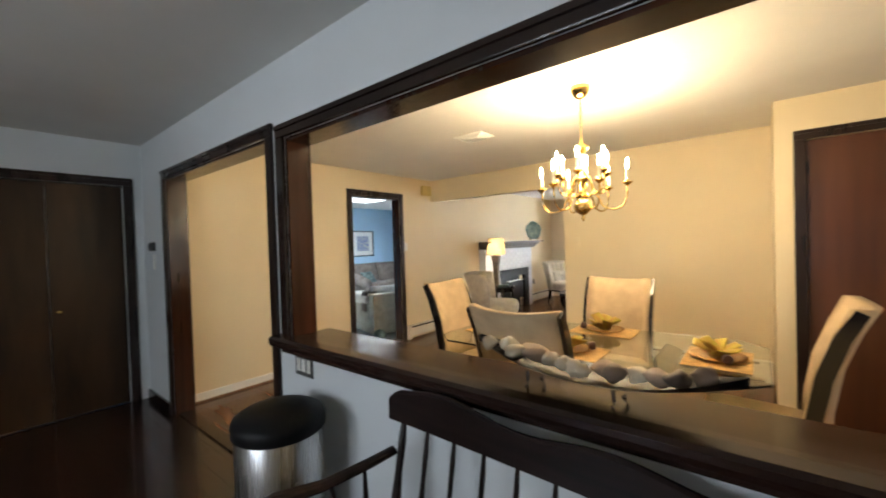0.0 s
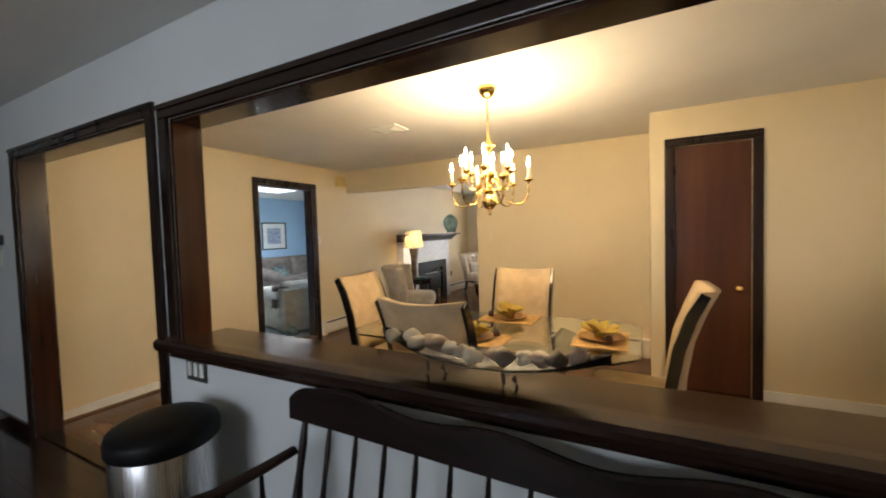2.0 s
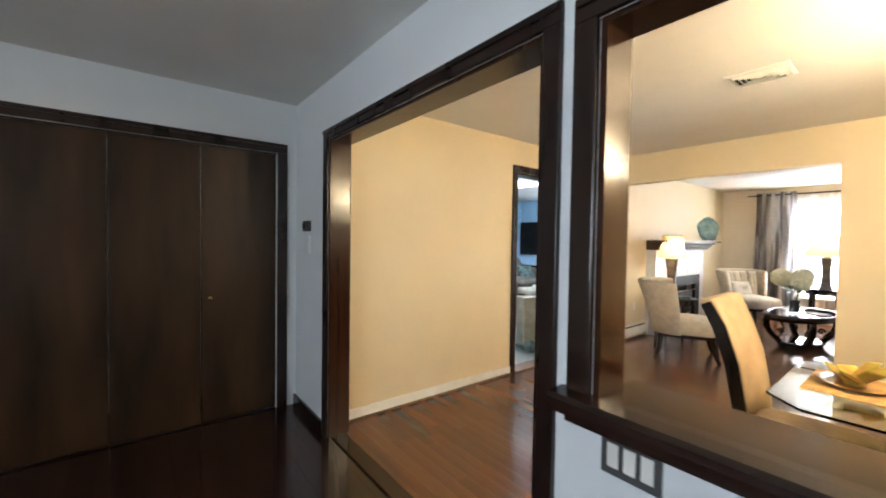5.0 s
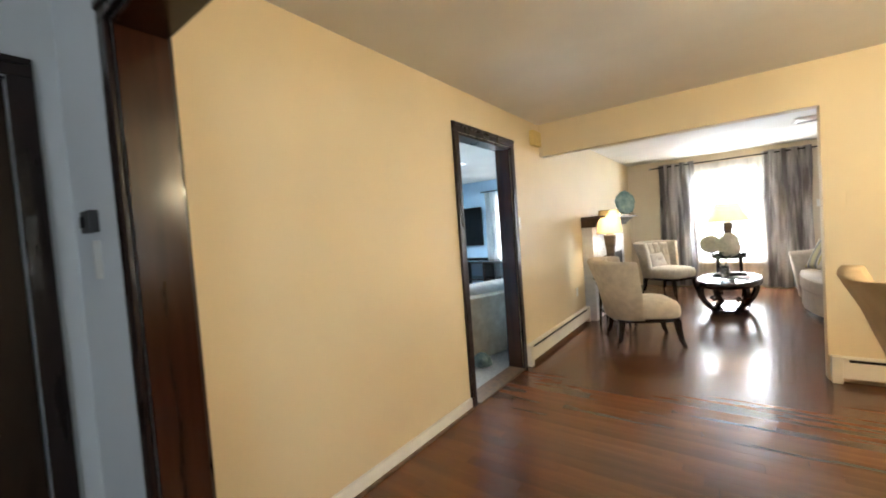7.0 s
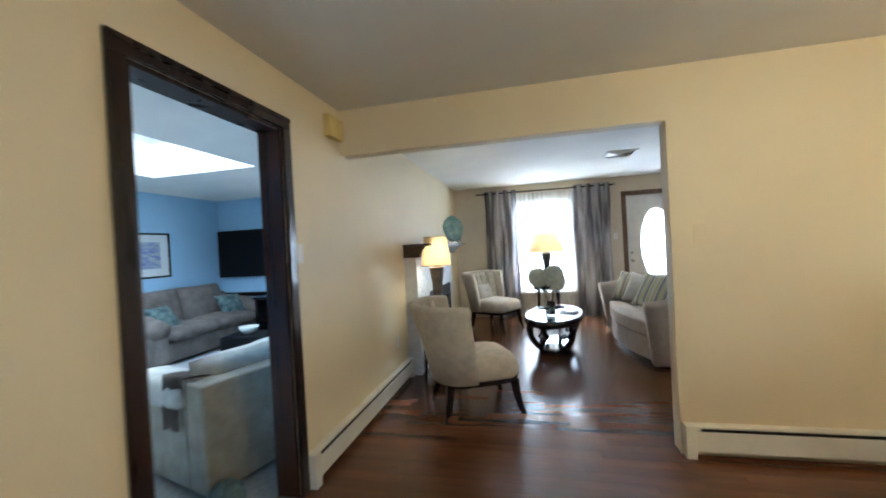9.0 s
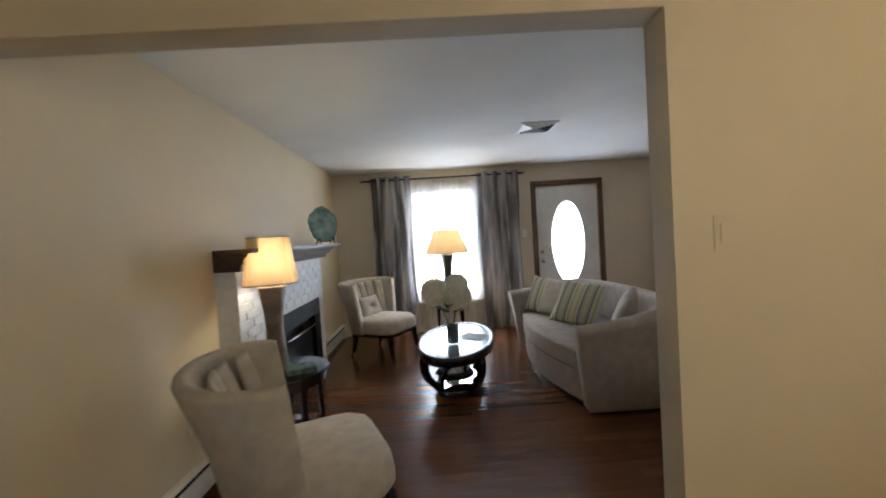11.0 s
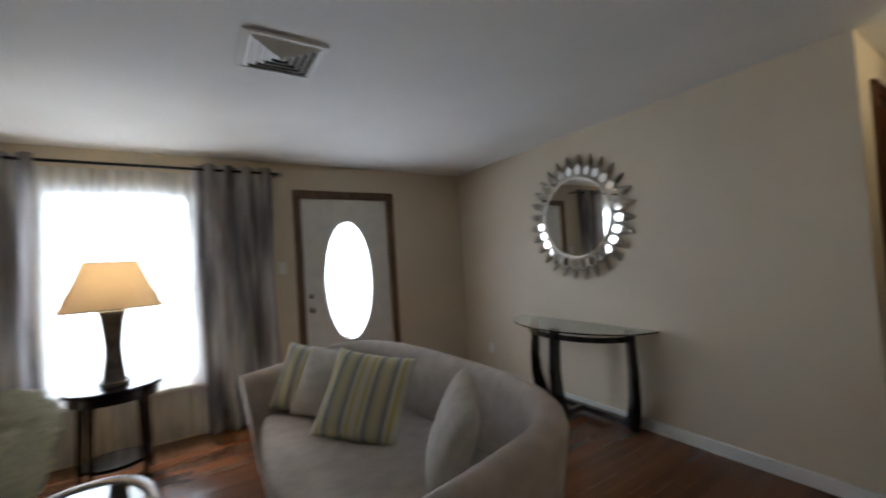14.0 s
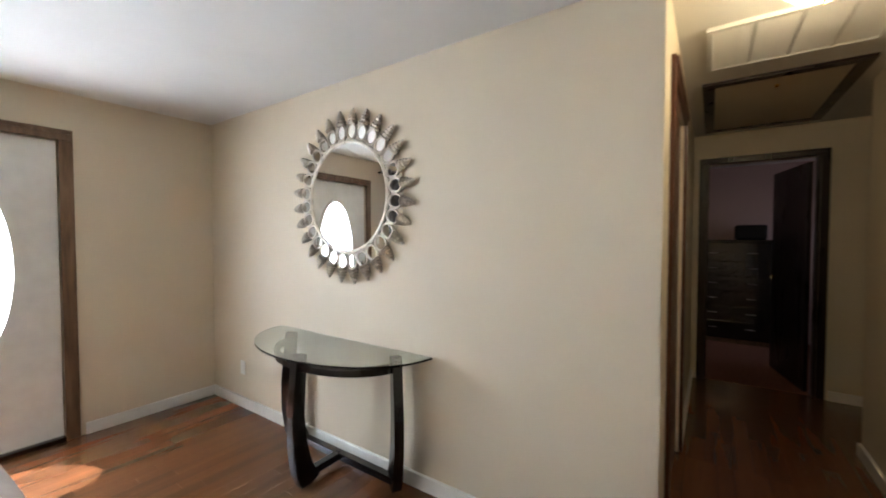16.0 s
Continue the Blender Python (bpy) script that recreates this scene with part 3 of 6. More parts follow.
for i in range(4):
    y1 = 0.895 - 0.5145 * i
    leaf = part("door_leaf", boxes((-4.385, y1 - 0.510, 0.012, -4.35, y1, 2.04), bevel=0.004), CLOSET, ob)
    if i in (0, 3):
        part("handle", lathe([(0.006, 0), (0.006, 0.02), (0.014, 0.024), (0.014, 0.03), (0.004, 0.034)], 12), BRASS, leaf).matrix_world = pose(-4.35, y1 - 0.46 if i == 0 else y1 - 0.05, 0.93, 0, 90, 0)
part("track", boxes((-4.40, -1.16, 2.04, -4.345, 0.90, 2.05)), BLACKMETAL, ob)

# family room doorway
ob = thing("door_3", 0, 0, 0, 0, "cased doorway in dark wood to the family room", "doorway", kind="structure")
casing("x", -3.775, 1, 3.12, 3.985, 2.09, 0.07, 0.02, DARKWOOD, ob)
for y0 in (3.12, 3.965):
    part("jamb", boxes((-3.905, y0, 0, -3.775, y0 + 0.02, 2.09)), JAMBWOOD, ob)
part("head_jamb", boxes((-3.905, 3.14, 2.07, -3.775, 3.965, 2.09)), DARKWOOD, ob)
part("threshold", boxes((-3.91, 3.14, 0, -3.74, 3.965, 0.014), bevel=0.005), ENTRYTRIM, ob)
casing("x", -3.905, -1, 3.12, 3.985, 2.09, 0.07, 0.02, DARKWOOD, ob)


def panel_rows(x0, x1, z0, z1, cols, rows, gap):
    """Raised fields of a panelled door."""
    out = []
    w = (x1 - x0 - gap * (cols + 1)) / cols
    z = z0 + gap
    for f in rows:
        h = (z1 - z0 - gap * (len(rows) + 1)) * f
        for c in range(cols):
            xa = x0 + gap + c * (w + gap)
            out.append((xa, z, xa + w, z + h))
        z += h + gap
    return out


def knob_set(parent, x, y, z, turn, mat=BRASS):
    part("handle", lathe([(0.028, 0), (0.028, 0.006), (0.012, 0.012), (0.012, 0.035), (0.026, 0.045), (0.030, 0.058), (0.024, 0.070), (0.006, 0.074)], 16), mat, parent, "round knob", smooth=True).matrix_world = pose(x, y, z, 90, 0, turn)


# dining closet door
ob = thing("door_4", 0, 0, 0, 0, "plain red-brown wooden closet door, closed", "door", kind="structure")
casing("y", 3.87, -1, 0.60, 1.14, 2.10, 0.07, 0.02, DARKWOOD, ob)
leaf = part("door_leaf", boxes((0.603, 3.885, 0.01, 1.137, 3.92, 2.095), bevel=0.003), DOORWOOD, ob)
knob_set(leaf, 1.05, 3.885, 0.90, 0)
for z in (0.3, 1.85):
    part("hinge", boxes((0.598, 3.872, z, 0.612, 3.886, z + 0.09)), BLACKMETAL, leaf)

# living room closet door beside the hallway, six panels
ob = thing("door_5", 0, 0, 0, 0, "pair of six-panel red-brown wooden closet doors, closed", "door", kind="structure")
casing("y", 4.83, 1, 0.76, 2.06, 2.14, 0.07, 0.02, DARKWOOD, ob)
for x0, x1, hx, way in ((0.763, 1.408, 1.36, -1), (1.412, 2.057, 1.46, 1)):
    leaf = part("door_leaf", boxes((x0, 4.775, 0.01, x1, 4.81, 2.135), bevel=0.003), DOORWOOD, ob)
    for xa, za, xb, zb in panel_rows(x0, x1, 0.06, 2.135, 2, (0.42, 0.40, 0.18), 0.09):
        part("panel", boxes((xa, 4.805, za, xb, 4.818, zb), bevel=0.006), DOORWOOD, leaf)
        part("panel_field", boxes((xa + 0.03, 4.815, za + 0.03, xb - 0.03, 4.824, zb - 0.03), bevel=0.005), DOORWOOD, leaf)
    part("handle", tube([(hx, 4.808, 1.02), (hx, 4.87, 1.02), (hx + way * 0.03, 4.875, 1.02), (hx + way * 0.10, 4.875, 1.02)], 0.009), BRASS, leaf, "brass lever handle")

# hallway doors
ob = thing("door_6", 0, 0, 0, 0, "dark brown wooden hallway door, closed", "door", kind="structure")
casing("y", 5.81, -1, 1.49, 2.43, 2.14, 0.07, 0.02, DOORWOOD, ob)
part("door_leaf", boxes((1.493, 5.83, 0.01, 2.427, 5.865, 2.135), bevel=0.003), DOORWOOD, ob)
ob = thing("door_7", 0, 0, 0, 0, "dark wooden bedroom door standing open", "door", kind="structure")
casing("x", 4.12, -1, 4.88, 5.70, 2.13, 0.06, 0.02, DARKWOOD, ob)
for y0 in (4.88, 5.68):
    part("jamb", boxes((4.12, y0, 0, 4.22, y0 + 0.02, 2.13)), DARKWOOD, ob)
leaf = part("door_leaf", boxes((0, -0.02, 0.01, 0.78, 0.015, 2.10), bevel=0.003), DARKWOOD, ob)
leaf.matrix_world = pose(4.23, 4.93, 0, 0, 0, 12)
part("handle", tube([(0.70, 0.015, 1.0), (0.70, 0.06, 1.0), (0.62, 0.065, 1.0)], 0.009), BRASS, leaf)
ob = thing("door_8", 0, 0, 0, 0, "dark wooden door at the hallway's side recess", "door", kind="structure")
part("door_leaf", boxes((3.2, 4.5, 0.01, 3.95, 4.53, 2.08), bevel=0.003), DARKWOOD, ob)
casing("y", 4.5, 1, 3.2, 3.95, 2.08, 0.06, 0.04, DARKWOOD, ob)


def oval(cx, cz, a, b, n=40):
    return [(cx + a * math.cos(2 * math.pi * i / n), cz + b * math.sin(2 * math.pi * i / n)) for i in range(n)]


def ring_xz(y0, y1, inner, outer):
    """A flat ring between two outlines in the xz-plane."""
    bm = bmesh.new()
    n = len(inner)
    v = [[bm.verts.new((x, y, z)) for x, z in o] for y in (y0, y1) for o in (inner, outer)]
    for i in range(n):
        j = (i + 1) % n
        for a, b in ((0, 1), (1, 3), (3, 2), (2, 0)):
            bm.faces.new((v[a][i], v[a][j], v[b][j], v[b][i]))
    return bm


# entry door with an oval light
ob = thing("door_9", 0, 0, 0, 0, "white entry door with a large oval glass", "entry door", kind="structure")
casing("y", 9.35, -1, -0.765, 0.175, 2.085, 0.075, 0.02, ENTRYTRIM, ob)
turns = [2 * math.pi * i / 40 for i in range(40)]
turns += [math.atan2(z / 0.63, x / 0.255) % (2 * math.pi) for x in (-0.466, 0.466) for z in (0.86, -1.205)]
inner = [(-0.295 + 0.255 * math.cos(a), 1.22 + 0.63 * math.sin(a)) for a in sorted(turns)]
outer = []
for x, z in inner:
    dx, dz = x + 0.295, z - 1.22
    k = min(0.466 / abs(dx) if abs(dx) > 1e-6 else 99, (0.86 if dz > 0 else 1.205) / abs(dz) if abs(dz) > 1e-6 else 99)
    outer.append((-0.295 + dx * k, 1.22 + dz * k))
leaf = part("door_leaf", ring_xz(9.375, 9.42, inner, outer), TRIM, ob)
part("oval_moulding", ring_xz(9.36, 9.376, oval(-0.295, 1.22, 0.25, 0.625), oval(-0.295, 1.22, 0.285, 0.66)), TRIM, leaf)
bm = bmesh.new()
lo = [bm.verts.new((x, 9.395, z)) for x, z in inner]
hi = [bm.verts.new((x, 9.400, z)) for x, z in inner]
bm.faces.new(lo)
bm.faces.new(hi)
g = part("pane", bm, PANE, leaf)
g.visible_shadow = False
for cx, cz, a, b in ((-0.295, 1.22, 0.09, 0.16), (-0.295, 1.22, 0.05, 0.30)):
    part("leading", ring_xz(9.388, 9.394, oval(cx, cz, a, b, 24), oval(cx, cz, a + 0.005, b + 0.005, 24)), STEEL, leaf)
knob_set(leaf, -0.70, 9.375, 0.95, 0, STEEL)
part("deadbolt", lathe([(0.026, 0), (0.026, 0.012), (0.012, 0.02)], 14), STEEL, leaf).matrix_world = pose(-0.70, 9.375, 1.09, 90, 0, 0)
part("door_stop", boxes((-0.77, 9.42, 0, -0.72, 9.45, 2.09), (0.13, 9.42, 0, 0.18, 9.45, 2.09), (-0.72, 9.42, 2.03, 0.13, 9.45, 2.09), (-0.72, 9.42, 0, 0.13, 9.45, 0.05)), TRIM, ob)
part("threshold", boxes((-0.765, 9.33, 0, 0.175, 9.46, 0.03), bevel=0.006), DARKWOOD_X, ob)

# front window
ob = thing("window_2", 0, 0, 0, 0, "tall white-framed front window full of daylight", "window", kind="structure")
for r in ((-2.66, 9.37, 0.45, -2.605, 9.45, 2.14), (-1.72, 9.37, 0.45, -1.65, 9.45, 2.14), (-2.605, 9.37, 2.06, -1.72, 9.45, 2.14), (-2.605, 9.37, 0.45, -1.72, 9.45, 0.53), (-2.605, 9.39, 1.25, -1.72, 9.43, 1.285)):
    part("window_frame", boxes(r, bevel=0.004), TRIM, ob)
for z0, z1 in ((0.53, 1.25), (1.285, 2.06)):
    g = part("pane", boxes((-2.605, 9.408, z0, -1.72, 9.412, z1)), PANE, ob)
    g.visible_shadow = False
part("window_sill", boxes((-2.70, 9.31, 0.42, -1.61, 9.40, 0.45), bevel=0.004), TRIM, ob)
# the windows behind and beside the walk; kitchen and dining ones added unseen
for nm, r in (("window_3", (-1.85, -2.67, 1.0, -0.15, -2.63, 2.05)), ("window_4", (2.43, 1.6, 0.9, 2.47, 3.2, 2.1)), ("window_5", (-6.2, 8.19, 0.7, -5.1, 8.21, 2.05))):
    g = tagged(part(nm, boxes(r), PANE), "plain clear window pane", "window", kind="structure")
    g.visible_shadow = False

# window in the family room, curtained
part_ob = thing("curtain", 0, 0, 0, 0, "pale blue-white family room curtain", "curtain")


def drape(name, x0, x1, y, z0, z1, folds, depth, mat, parent, gather=1.0, seed=0):
    rnd = random.Random(seed)
    bm = bmesh.new()
    n, m = folds * 8, 12
    ph = [rnd.uniform(-0.5, 0.5) for _ in range(folds + 1)]
    rows = []
    for j in range(m + 1):
        v = j / m
        row = []
        for i in range(n + 1):
            u = i / n
            k = 1 - (1 - gather) * math.sin(math.pi * min(1, v * 1.0)) * 0.5
            w = math.sin(u * folds * 2 * math.pi + ph[int(u * folds * 0.999)] * v) * depth * (0.7 + 0.3 * math.sin(3 * u * folds + v * 2))
            row.append(bm.verts.new(((x0 + x1) / 2 + (u - 0.5) * (x1 - x0) * k + 0.012 * math.sin(9 * v + 7 * u), y + w, z1 + (z0 - z1) * v)))
        rows.append(row)
    for a, b in zip(rows, rows[1:]):
        for i in range(n):
            bm.faces.new((a[i], a[i + 1], b[i + 1], b[i]))
    ob = part(name, bm, mat, parent, smooth=True)
    return ob


drape("panel", -6.42, -5.95, 8.08, 0.1, 2.15, 6, 0.03, SHEER, part_ob, seed=5)
part("rod", tube([(-6.5, 8.08, 2.17), (-4.9, 8.08, 2.17)], 0.012), BLACKMETAL, part_ob)

# skylight shaft
ob = thing("window_6", 0, 0, 0, 0, "bright skylight in the family room ceiling", "skylight", kind="structure")
part("shaft", boxes((-6.97, 4.28, CEIL + 0.25, -6.95, 6.02, CEIL + 0.5), (-5.5, 4.28, CEIL + 0.25, -5.48, 6.02, CEIL + 0.5), (-6.95, 4.28, CEIL + 0.25, -5.5, 4.3, CEIL + 0.5), (-6.95, 6.0, CEIL + 0.25, -5.5, 6.02, CEIL + 0.5)), TRIM, ob)
g = part("pane", boxes((-6.95, 4.3, CEIL + 0.42, -5.5, 6.0, CEIL + 0.425)), PANE, ob)
g.visible_shadow = False

# ---- baseboard heaters ----


def heater(length, m, label):
    ob = thing("baseboard_heater", 0, 0, 0, 0, label, "heater", "baseboard heaters")
    ob.matrix_world = m
    part("back_plate", boxes((0, 0, 0.03, length, 0.012, 0.20)), METALTRIM, ob)
    bm = bmesh.new()
    part("hood", prism([(0.05, 0.012), (length - 0.05, 0.012), (length - 0.05, 0.05), (0.05, 0.05)], 0.186, 0.196, bm=bm), METALTRIM, ob)
    # solid black strip in place of the shaded gap under the hood
    part("slot", boxes((0.10, 0.014, 0.160, length - 0.10, 0.046, 0.184)), BLACKPLASTIC, ob, "black strip for the shade in the warm-air slot")
    part("front_panel", boxes((0.05, 0.046, 0.045, length - 0.05, 0.056, 0.165), bevel=0.003), METALTRIM, ob)
    part("fins", boxes((0.06, 0.014, 0.05, length - 0.06, 0.044, 0.155)), STEEL, ob)
    for x in (0, length - 0.06):
        part("end_cap", boxes((x, 0.0, 0.0, x + 0.06, 0.062, 0.203), bevel=0.005), METALTRIM, ob)
    return ob


heater(1.98, pose(-3.775, 6.04, 0, 0, 0, -90), "cream enamel baseboard heater along the wall")
heater(1.30, pose(-3.775, 9.30, 0, 0, 0, -90), "cream enamel baseboard heater beside the fireplace")
heater(1.98, pose(0.41, 4.71, 0, 0, 0, 180), "cream enamel baseboard heater under the dining wall")

# ---- dining room ----


def dining_chair():
    ob = thing("dining_chair", 0, 0, 0, 0, "tan suede dining chair with dark curved side rails", "chair", "dining chairs")
    # faces +y
    back = [(0.0, -0.22, 0.42), (0, -0.235, 0.6), (0, -0.27, 0.8), (0, -0.33, 0.97), (0, -0.385, 1.08)]
    bm = bmesh.new()
    rows = []
    for _, y, z in back:
        row = []
        for i in range(9):
            u = i / 8 - 0.5
            w = 0.44 + 0.05 * (z - 0.42)
            row.append((u * w, y - 0.02 + 0.05 * (2 * u) ** 2, z + (0.02 * (2 * u) ** 2 if z > 1.05 else 0)))
        rows.append(row)
    fr = [[bm.verts.new((x, y + 0.03, z)) for x, y, z in r] for r in rows]
    bk = [[bm.verts.new((x, y - 0.03, z)) for x, y, z in r] for r in rows]
    for g in (fr, bk):
        for a, b in zip(g, g[1:]):
            for i in range(8):
                bm.faces.new((a[i], a[i + 1], b[i + 1], b[i]))
    for i in range(8):
        bm.faces.new((fr[-1][i], fr[-1][i + 1], bk[-1][i + 1], bk[-1][i]))
        bm.faces.new((fr[0][i], fr[0][i + 1], bk[0][i + 1], bk[0][i]))
    for j in range(4):
        for i in (0, 8):
            bm.faces.new((fr[j][i], fr[j + 1][i], bk[j + 1][i], bk[j][i]))
    part("backrest", bm, SUEDE, ob, smooth=True)
    for s in (-1, 1):
        bm = bmesh.new()
        path = [(-0.25, 0.0), (-0.20, 0.2), (-0.195, 0.42), (-0.21, 0.6), (-0.245, 0.8), (-0.30, 0.97), (-0.36, 1.085)]
        bar(path, [0.035, 0.042, 0.05, 0.055, 0.058, 0.056, 0.045], 0.020, bm)
        bmesh.ops.transform(bm, matrix=pose(s * 0.245, 0, 0, 0, 0, 90), verts=bm.verts)
        part("side_rail", bm, BLACKWOOD, ob, "dark wooden side rail")
        part("leg", bar([(0.0, 0.0), (0.0, 0.42)], [0.03, 0.045], 0.04), BLACKWOOD, ob).matrix_world = pose(s * 0.205, 0.21, 0, 0, 0, 0)
    bm = bmesh.new()
    cushion(0.48, 0.48, 0.11, 5, bm)
    part("seat", bm, SUEDE, ob, smooth=True).matrix_world = pose(0, 0.01, 0.455)
    part("seat_frame", boxes((-0.225, -0.20, 0.36, 0.225, 0.22, 0.42), bevel=0.006), BLACKWOOD, ob)
    return ob


first = dining_chair()
first.matrix_world = pose(-1.42, 2.53, 0, 0, 0, -88)
for x, y, a in ((-0.61, 1.95, 0), (-0.56, 2.93, 180), (0.30, 2.47, 86)):
    copy_thing(first, pose(x, y, 0, 0, 0, a))

ob = thing("dining_table", -0.57, 2.51, 0, 0, "clear glass dining table with clipped corners on dark pedestals", "table")
hw, hd, c = 0.93, 0.48, 0.13
outl = [(-hw + c, -hd), (hw - c, -hd), (hw, -hd + c), (hw, hd - c), (hw - c, hd), (-hw + c, hd), (-hw, hd - c), (-hw, -hd + c)]
part("tabletop", prism(outl, 0.738, 0.75, 0.003), TABLEGLASS, ob, "clear glass top with a green edge")
for s in (-1, 1):
    part("pedestal", bar([(s * 0.50, 0.05), (s * 0.42, 0.3), (s * 0.42, 0.55), (s * 0.48, 0.73)], [0.12, 0.09, 0.08, 0.10], 0.34), BLACKWOOD, ob)
    part("foot", boxes((s * 0.5 - 0.09, -0.27, 0, s * 0.5 + 0.09, 0.27, 0.05), bevel=0.008), BLACKWOOD, ob)
part("stretcher", boxes((-0.42, -0.03, 0.27, 0.42, 0.03, 0.34), bevel=0.006), BLACKWOOD, ob)
for x, y, a in ((-1.27, 2.53, 90), (-0.58, 2.2, 0), (-0.55, 2.82, 180), (0.14, 2.47, -90)):
    mat_ob = tagged(part("placemat", prism([(-0.21, -0.15), (0.21, -0.15), (0.21, 0.15), (-0.21, 0.15)], 0, 0.005, 0.002), RAFFIA), "tan woven placemat on the glass table", "placemat", "place settings")
    mat_ob.matrix_world = pose(x, y, 0.7505, 0, 0, a)
    pl = tagged(part("plate", lathe([(0.06, 0), (0.09, 0.006), (0.13, 0.016), (0.132, 0.019), (0.09, 0.011), (0.02, 0.008)], 28), PLATE, smooth=True), "amber glass plate on a placemat", "plate", "place settings")
    pl.matrix_world = pose(x, y, 0.756, 0, 0, a)
    nk = thing("napkin", x, y, 0.772, a + 20, "folded olive and orange napkin fanned on the plate", "napkin", "place settings")
    rnd = random.Random(int(x * 50))
    for i in range(7):
        bm = bmesh.new()
        cushion(0.15, 0.07, 0.018, 3, bm)
        f = part("fold", bm, NAPKIN, nk, smooth=True)
        f.matrix_basis = pose(0.04 * math.cos(i * 0.9), 0.04 * math.sin(i * 0.9), 0.02 + 0.004 * i, rnd.uniform(-25, 25), -18 - rnd.uniform(0, 25), i * 51)
    part("ring", lathe([(0.02, 0), (0.024, 0.01), (0.024, 0.03), (0.02, 0.04)], 14), DOORWOOD, nk).matrix_basis = pose(0.12, 0.0, 0.015, 0, 80, 0)
# boat-shaped tray of seashells on the sill
tray = thing("metal_tray", -0.10, 1.125, 0.94, -3, "black iron boat-shaped tray on four short legs", "tray")
bm = bmesh.new()
rows = []
for i in range(25):
    u = i / 24 * 2 - 1
    w = 0.095 * (1 - abs(u) ** 2.5) + 0.004
    zc = 0.045 + 0.065 * abs(u) ** 2.2
    rows.append([bm.verts.new((u * 0.40, w * v, zc + 0.028 * v * v)) for v in (-1, -0.6, 0, 0.6, 1)])
for a, b in zip(rows, rows[1:]):
    for i in range(4):
        bm.faces.new((a[i], a[i + 1], b[i + 1], b[i]))
ext = bmesh.ops.solidify(bm, geom=list(bm.faces), thickness=0.006)
part("dish", bm, BLACKMETAL, tray, smooth=True)
for u in (-0.17, 0.10):
    for s in (-1, 1):
        part("leg", tube([(u, s * 0.05, 0.055), (u + 0.006, s * 0.058, 0.025), (u, s * 0.052, 0.004), (u - 0.008, s * 0.052, 0.001)], [0.007, 0.005, 0.006, 0.004]), BLACKMETAL, tray)
rnd = random.Random(4)


def seashell(i, spiral):
    bm = bmesh.new()
    n = 18
    rings = []
    for j in range(11):
        v = j / 10
        rr = (math.sin(math.pi * min(1, v * 1.05 + 0.02)) ** 0.7) * (1 - 0.35 * v) + 0.02
        ring = []
        for k in range(n):
            a = 2 * math.pi * k / n
            rib = 1 + (0.10 * math.cos(9 * a) if not spiral else 0.10 * math.sin(2 * a + 9 * v))
            rib *= 1 + 0.16 * math.sin(3 * a + i * 1.7 + 4 * v) + 0.10 * math.sin(5 * v + i)
            ring.append(bm.verts.new(((v - 0.5) * (1.9 + 0.25 * (i % 4)), rr * rib * math.cos(a), rr * rib * math.sin(a) * 0.75)))
        rings.append(ring)
    for a, b in zip(rings, rings[1:]):
        for k in range(n):
            bm.faces.new((a[k], a[(k + 1) % n], b[(k + 1) % n], b[k]))
    bm.faces.new(rings[0])
    bm.faces.new(rings[-1])
    return bm


for i in range(13):
    u = -0.33 + i * 0.053
    sz = rnd.uniform(0.030, 0.046)
    # mostly the left shells take the colour with lamplight in it
    ob = tagged(part("seashell", seashell(i, i % 2), SHELLLIT if i in (0, 1, 2, 4, 5, 6, 9) else SHELL, smooth=True), "weathered ribbed seashell lying in the black tray", "seashell", "seashells in the tray")
    ob.matrix_world = pose(-0.10 + u, 1.125 - u * 0.05 + rnd.uniform(-0.03, 0.03), 0.94 + 0.060 + sz * 0.70 + 0.055 * abs(u / 0.4) ** 2.2, rnd.uniform(-20, 20), rnd.uniform(-15, 15), rnd.uniform(0, 180)) @ Matrix.Diagonal((sz, sz, sz, 1))

# chandelier
ch = thing("chandelier", -0.58, 2.53, 0, 0, "polished brass chandelier with two tiers of lit candle bulbs", "chandelier")
part("canopy", lathe([(0.004, 2.345), (0.03, 2.35), (0.05, 2.37), (0.062, 2.40), (0.064, 2.42)], 24), BRASS, ch, smooth=True)
bm = bmesh.new()
for i in range(9):
    z = 2.115 + i * 0.026
    pts = [(0.009 * math.cos(a) if i % 2 else 0, 0 if i % 2 else 0.009 * math.cos(a), z + 0.018 * math.sin(a)) for a in [2 * math.pi * k / 10 for k in range(11)]]
    tube(pts, 0.0028, 5, bm)
part("chain", bm, BRASS, ch)
part("stem", lathe([(0.004, 1.535), (0.010, 1.545), (0.014, 1.56), (0.006, 1.572), (0.030, 1.585), (0.056, 1.61), (0.060, 1.64), (0.040, 1.67), (0.016, 1.685), (0.030, 1.70), (0.030, 1.715), (0.014, 1.73), (0.014, 1.78), (0.034, 1.80),
                    (0.040, 1.83), (0.020, 1.86), (0.012, 1.90), (0.012, 1.97), (0.024, 1.99), (0.046, 2.01), (0.050, 2.025), (0.014, 2.05), (0.008, 2.10), (0.004, 2.12)], 24), BRASS, ch, smooth=True)
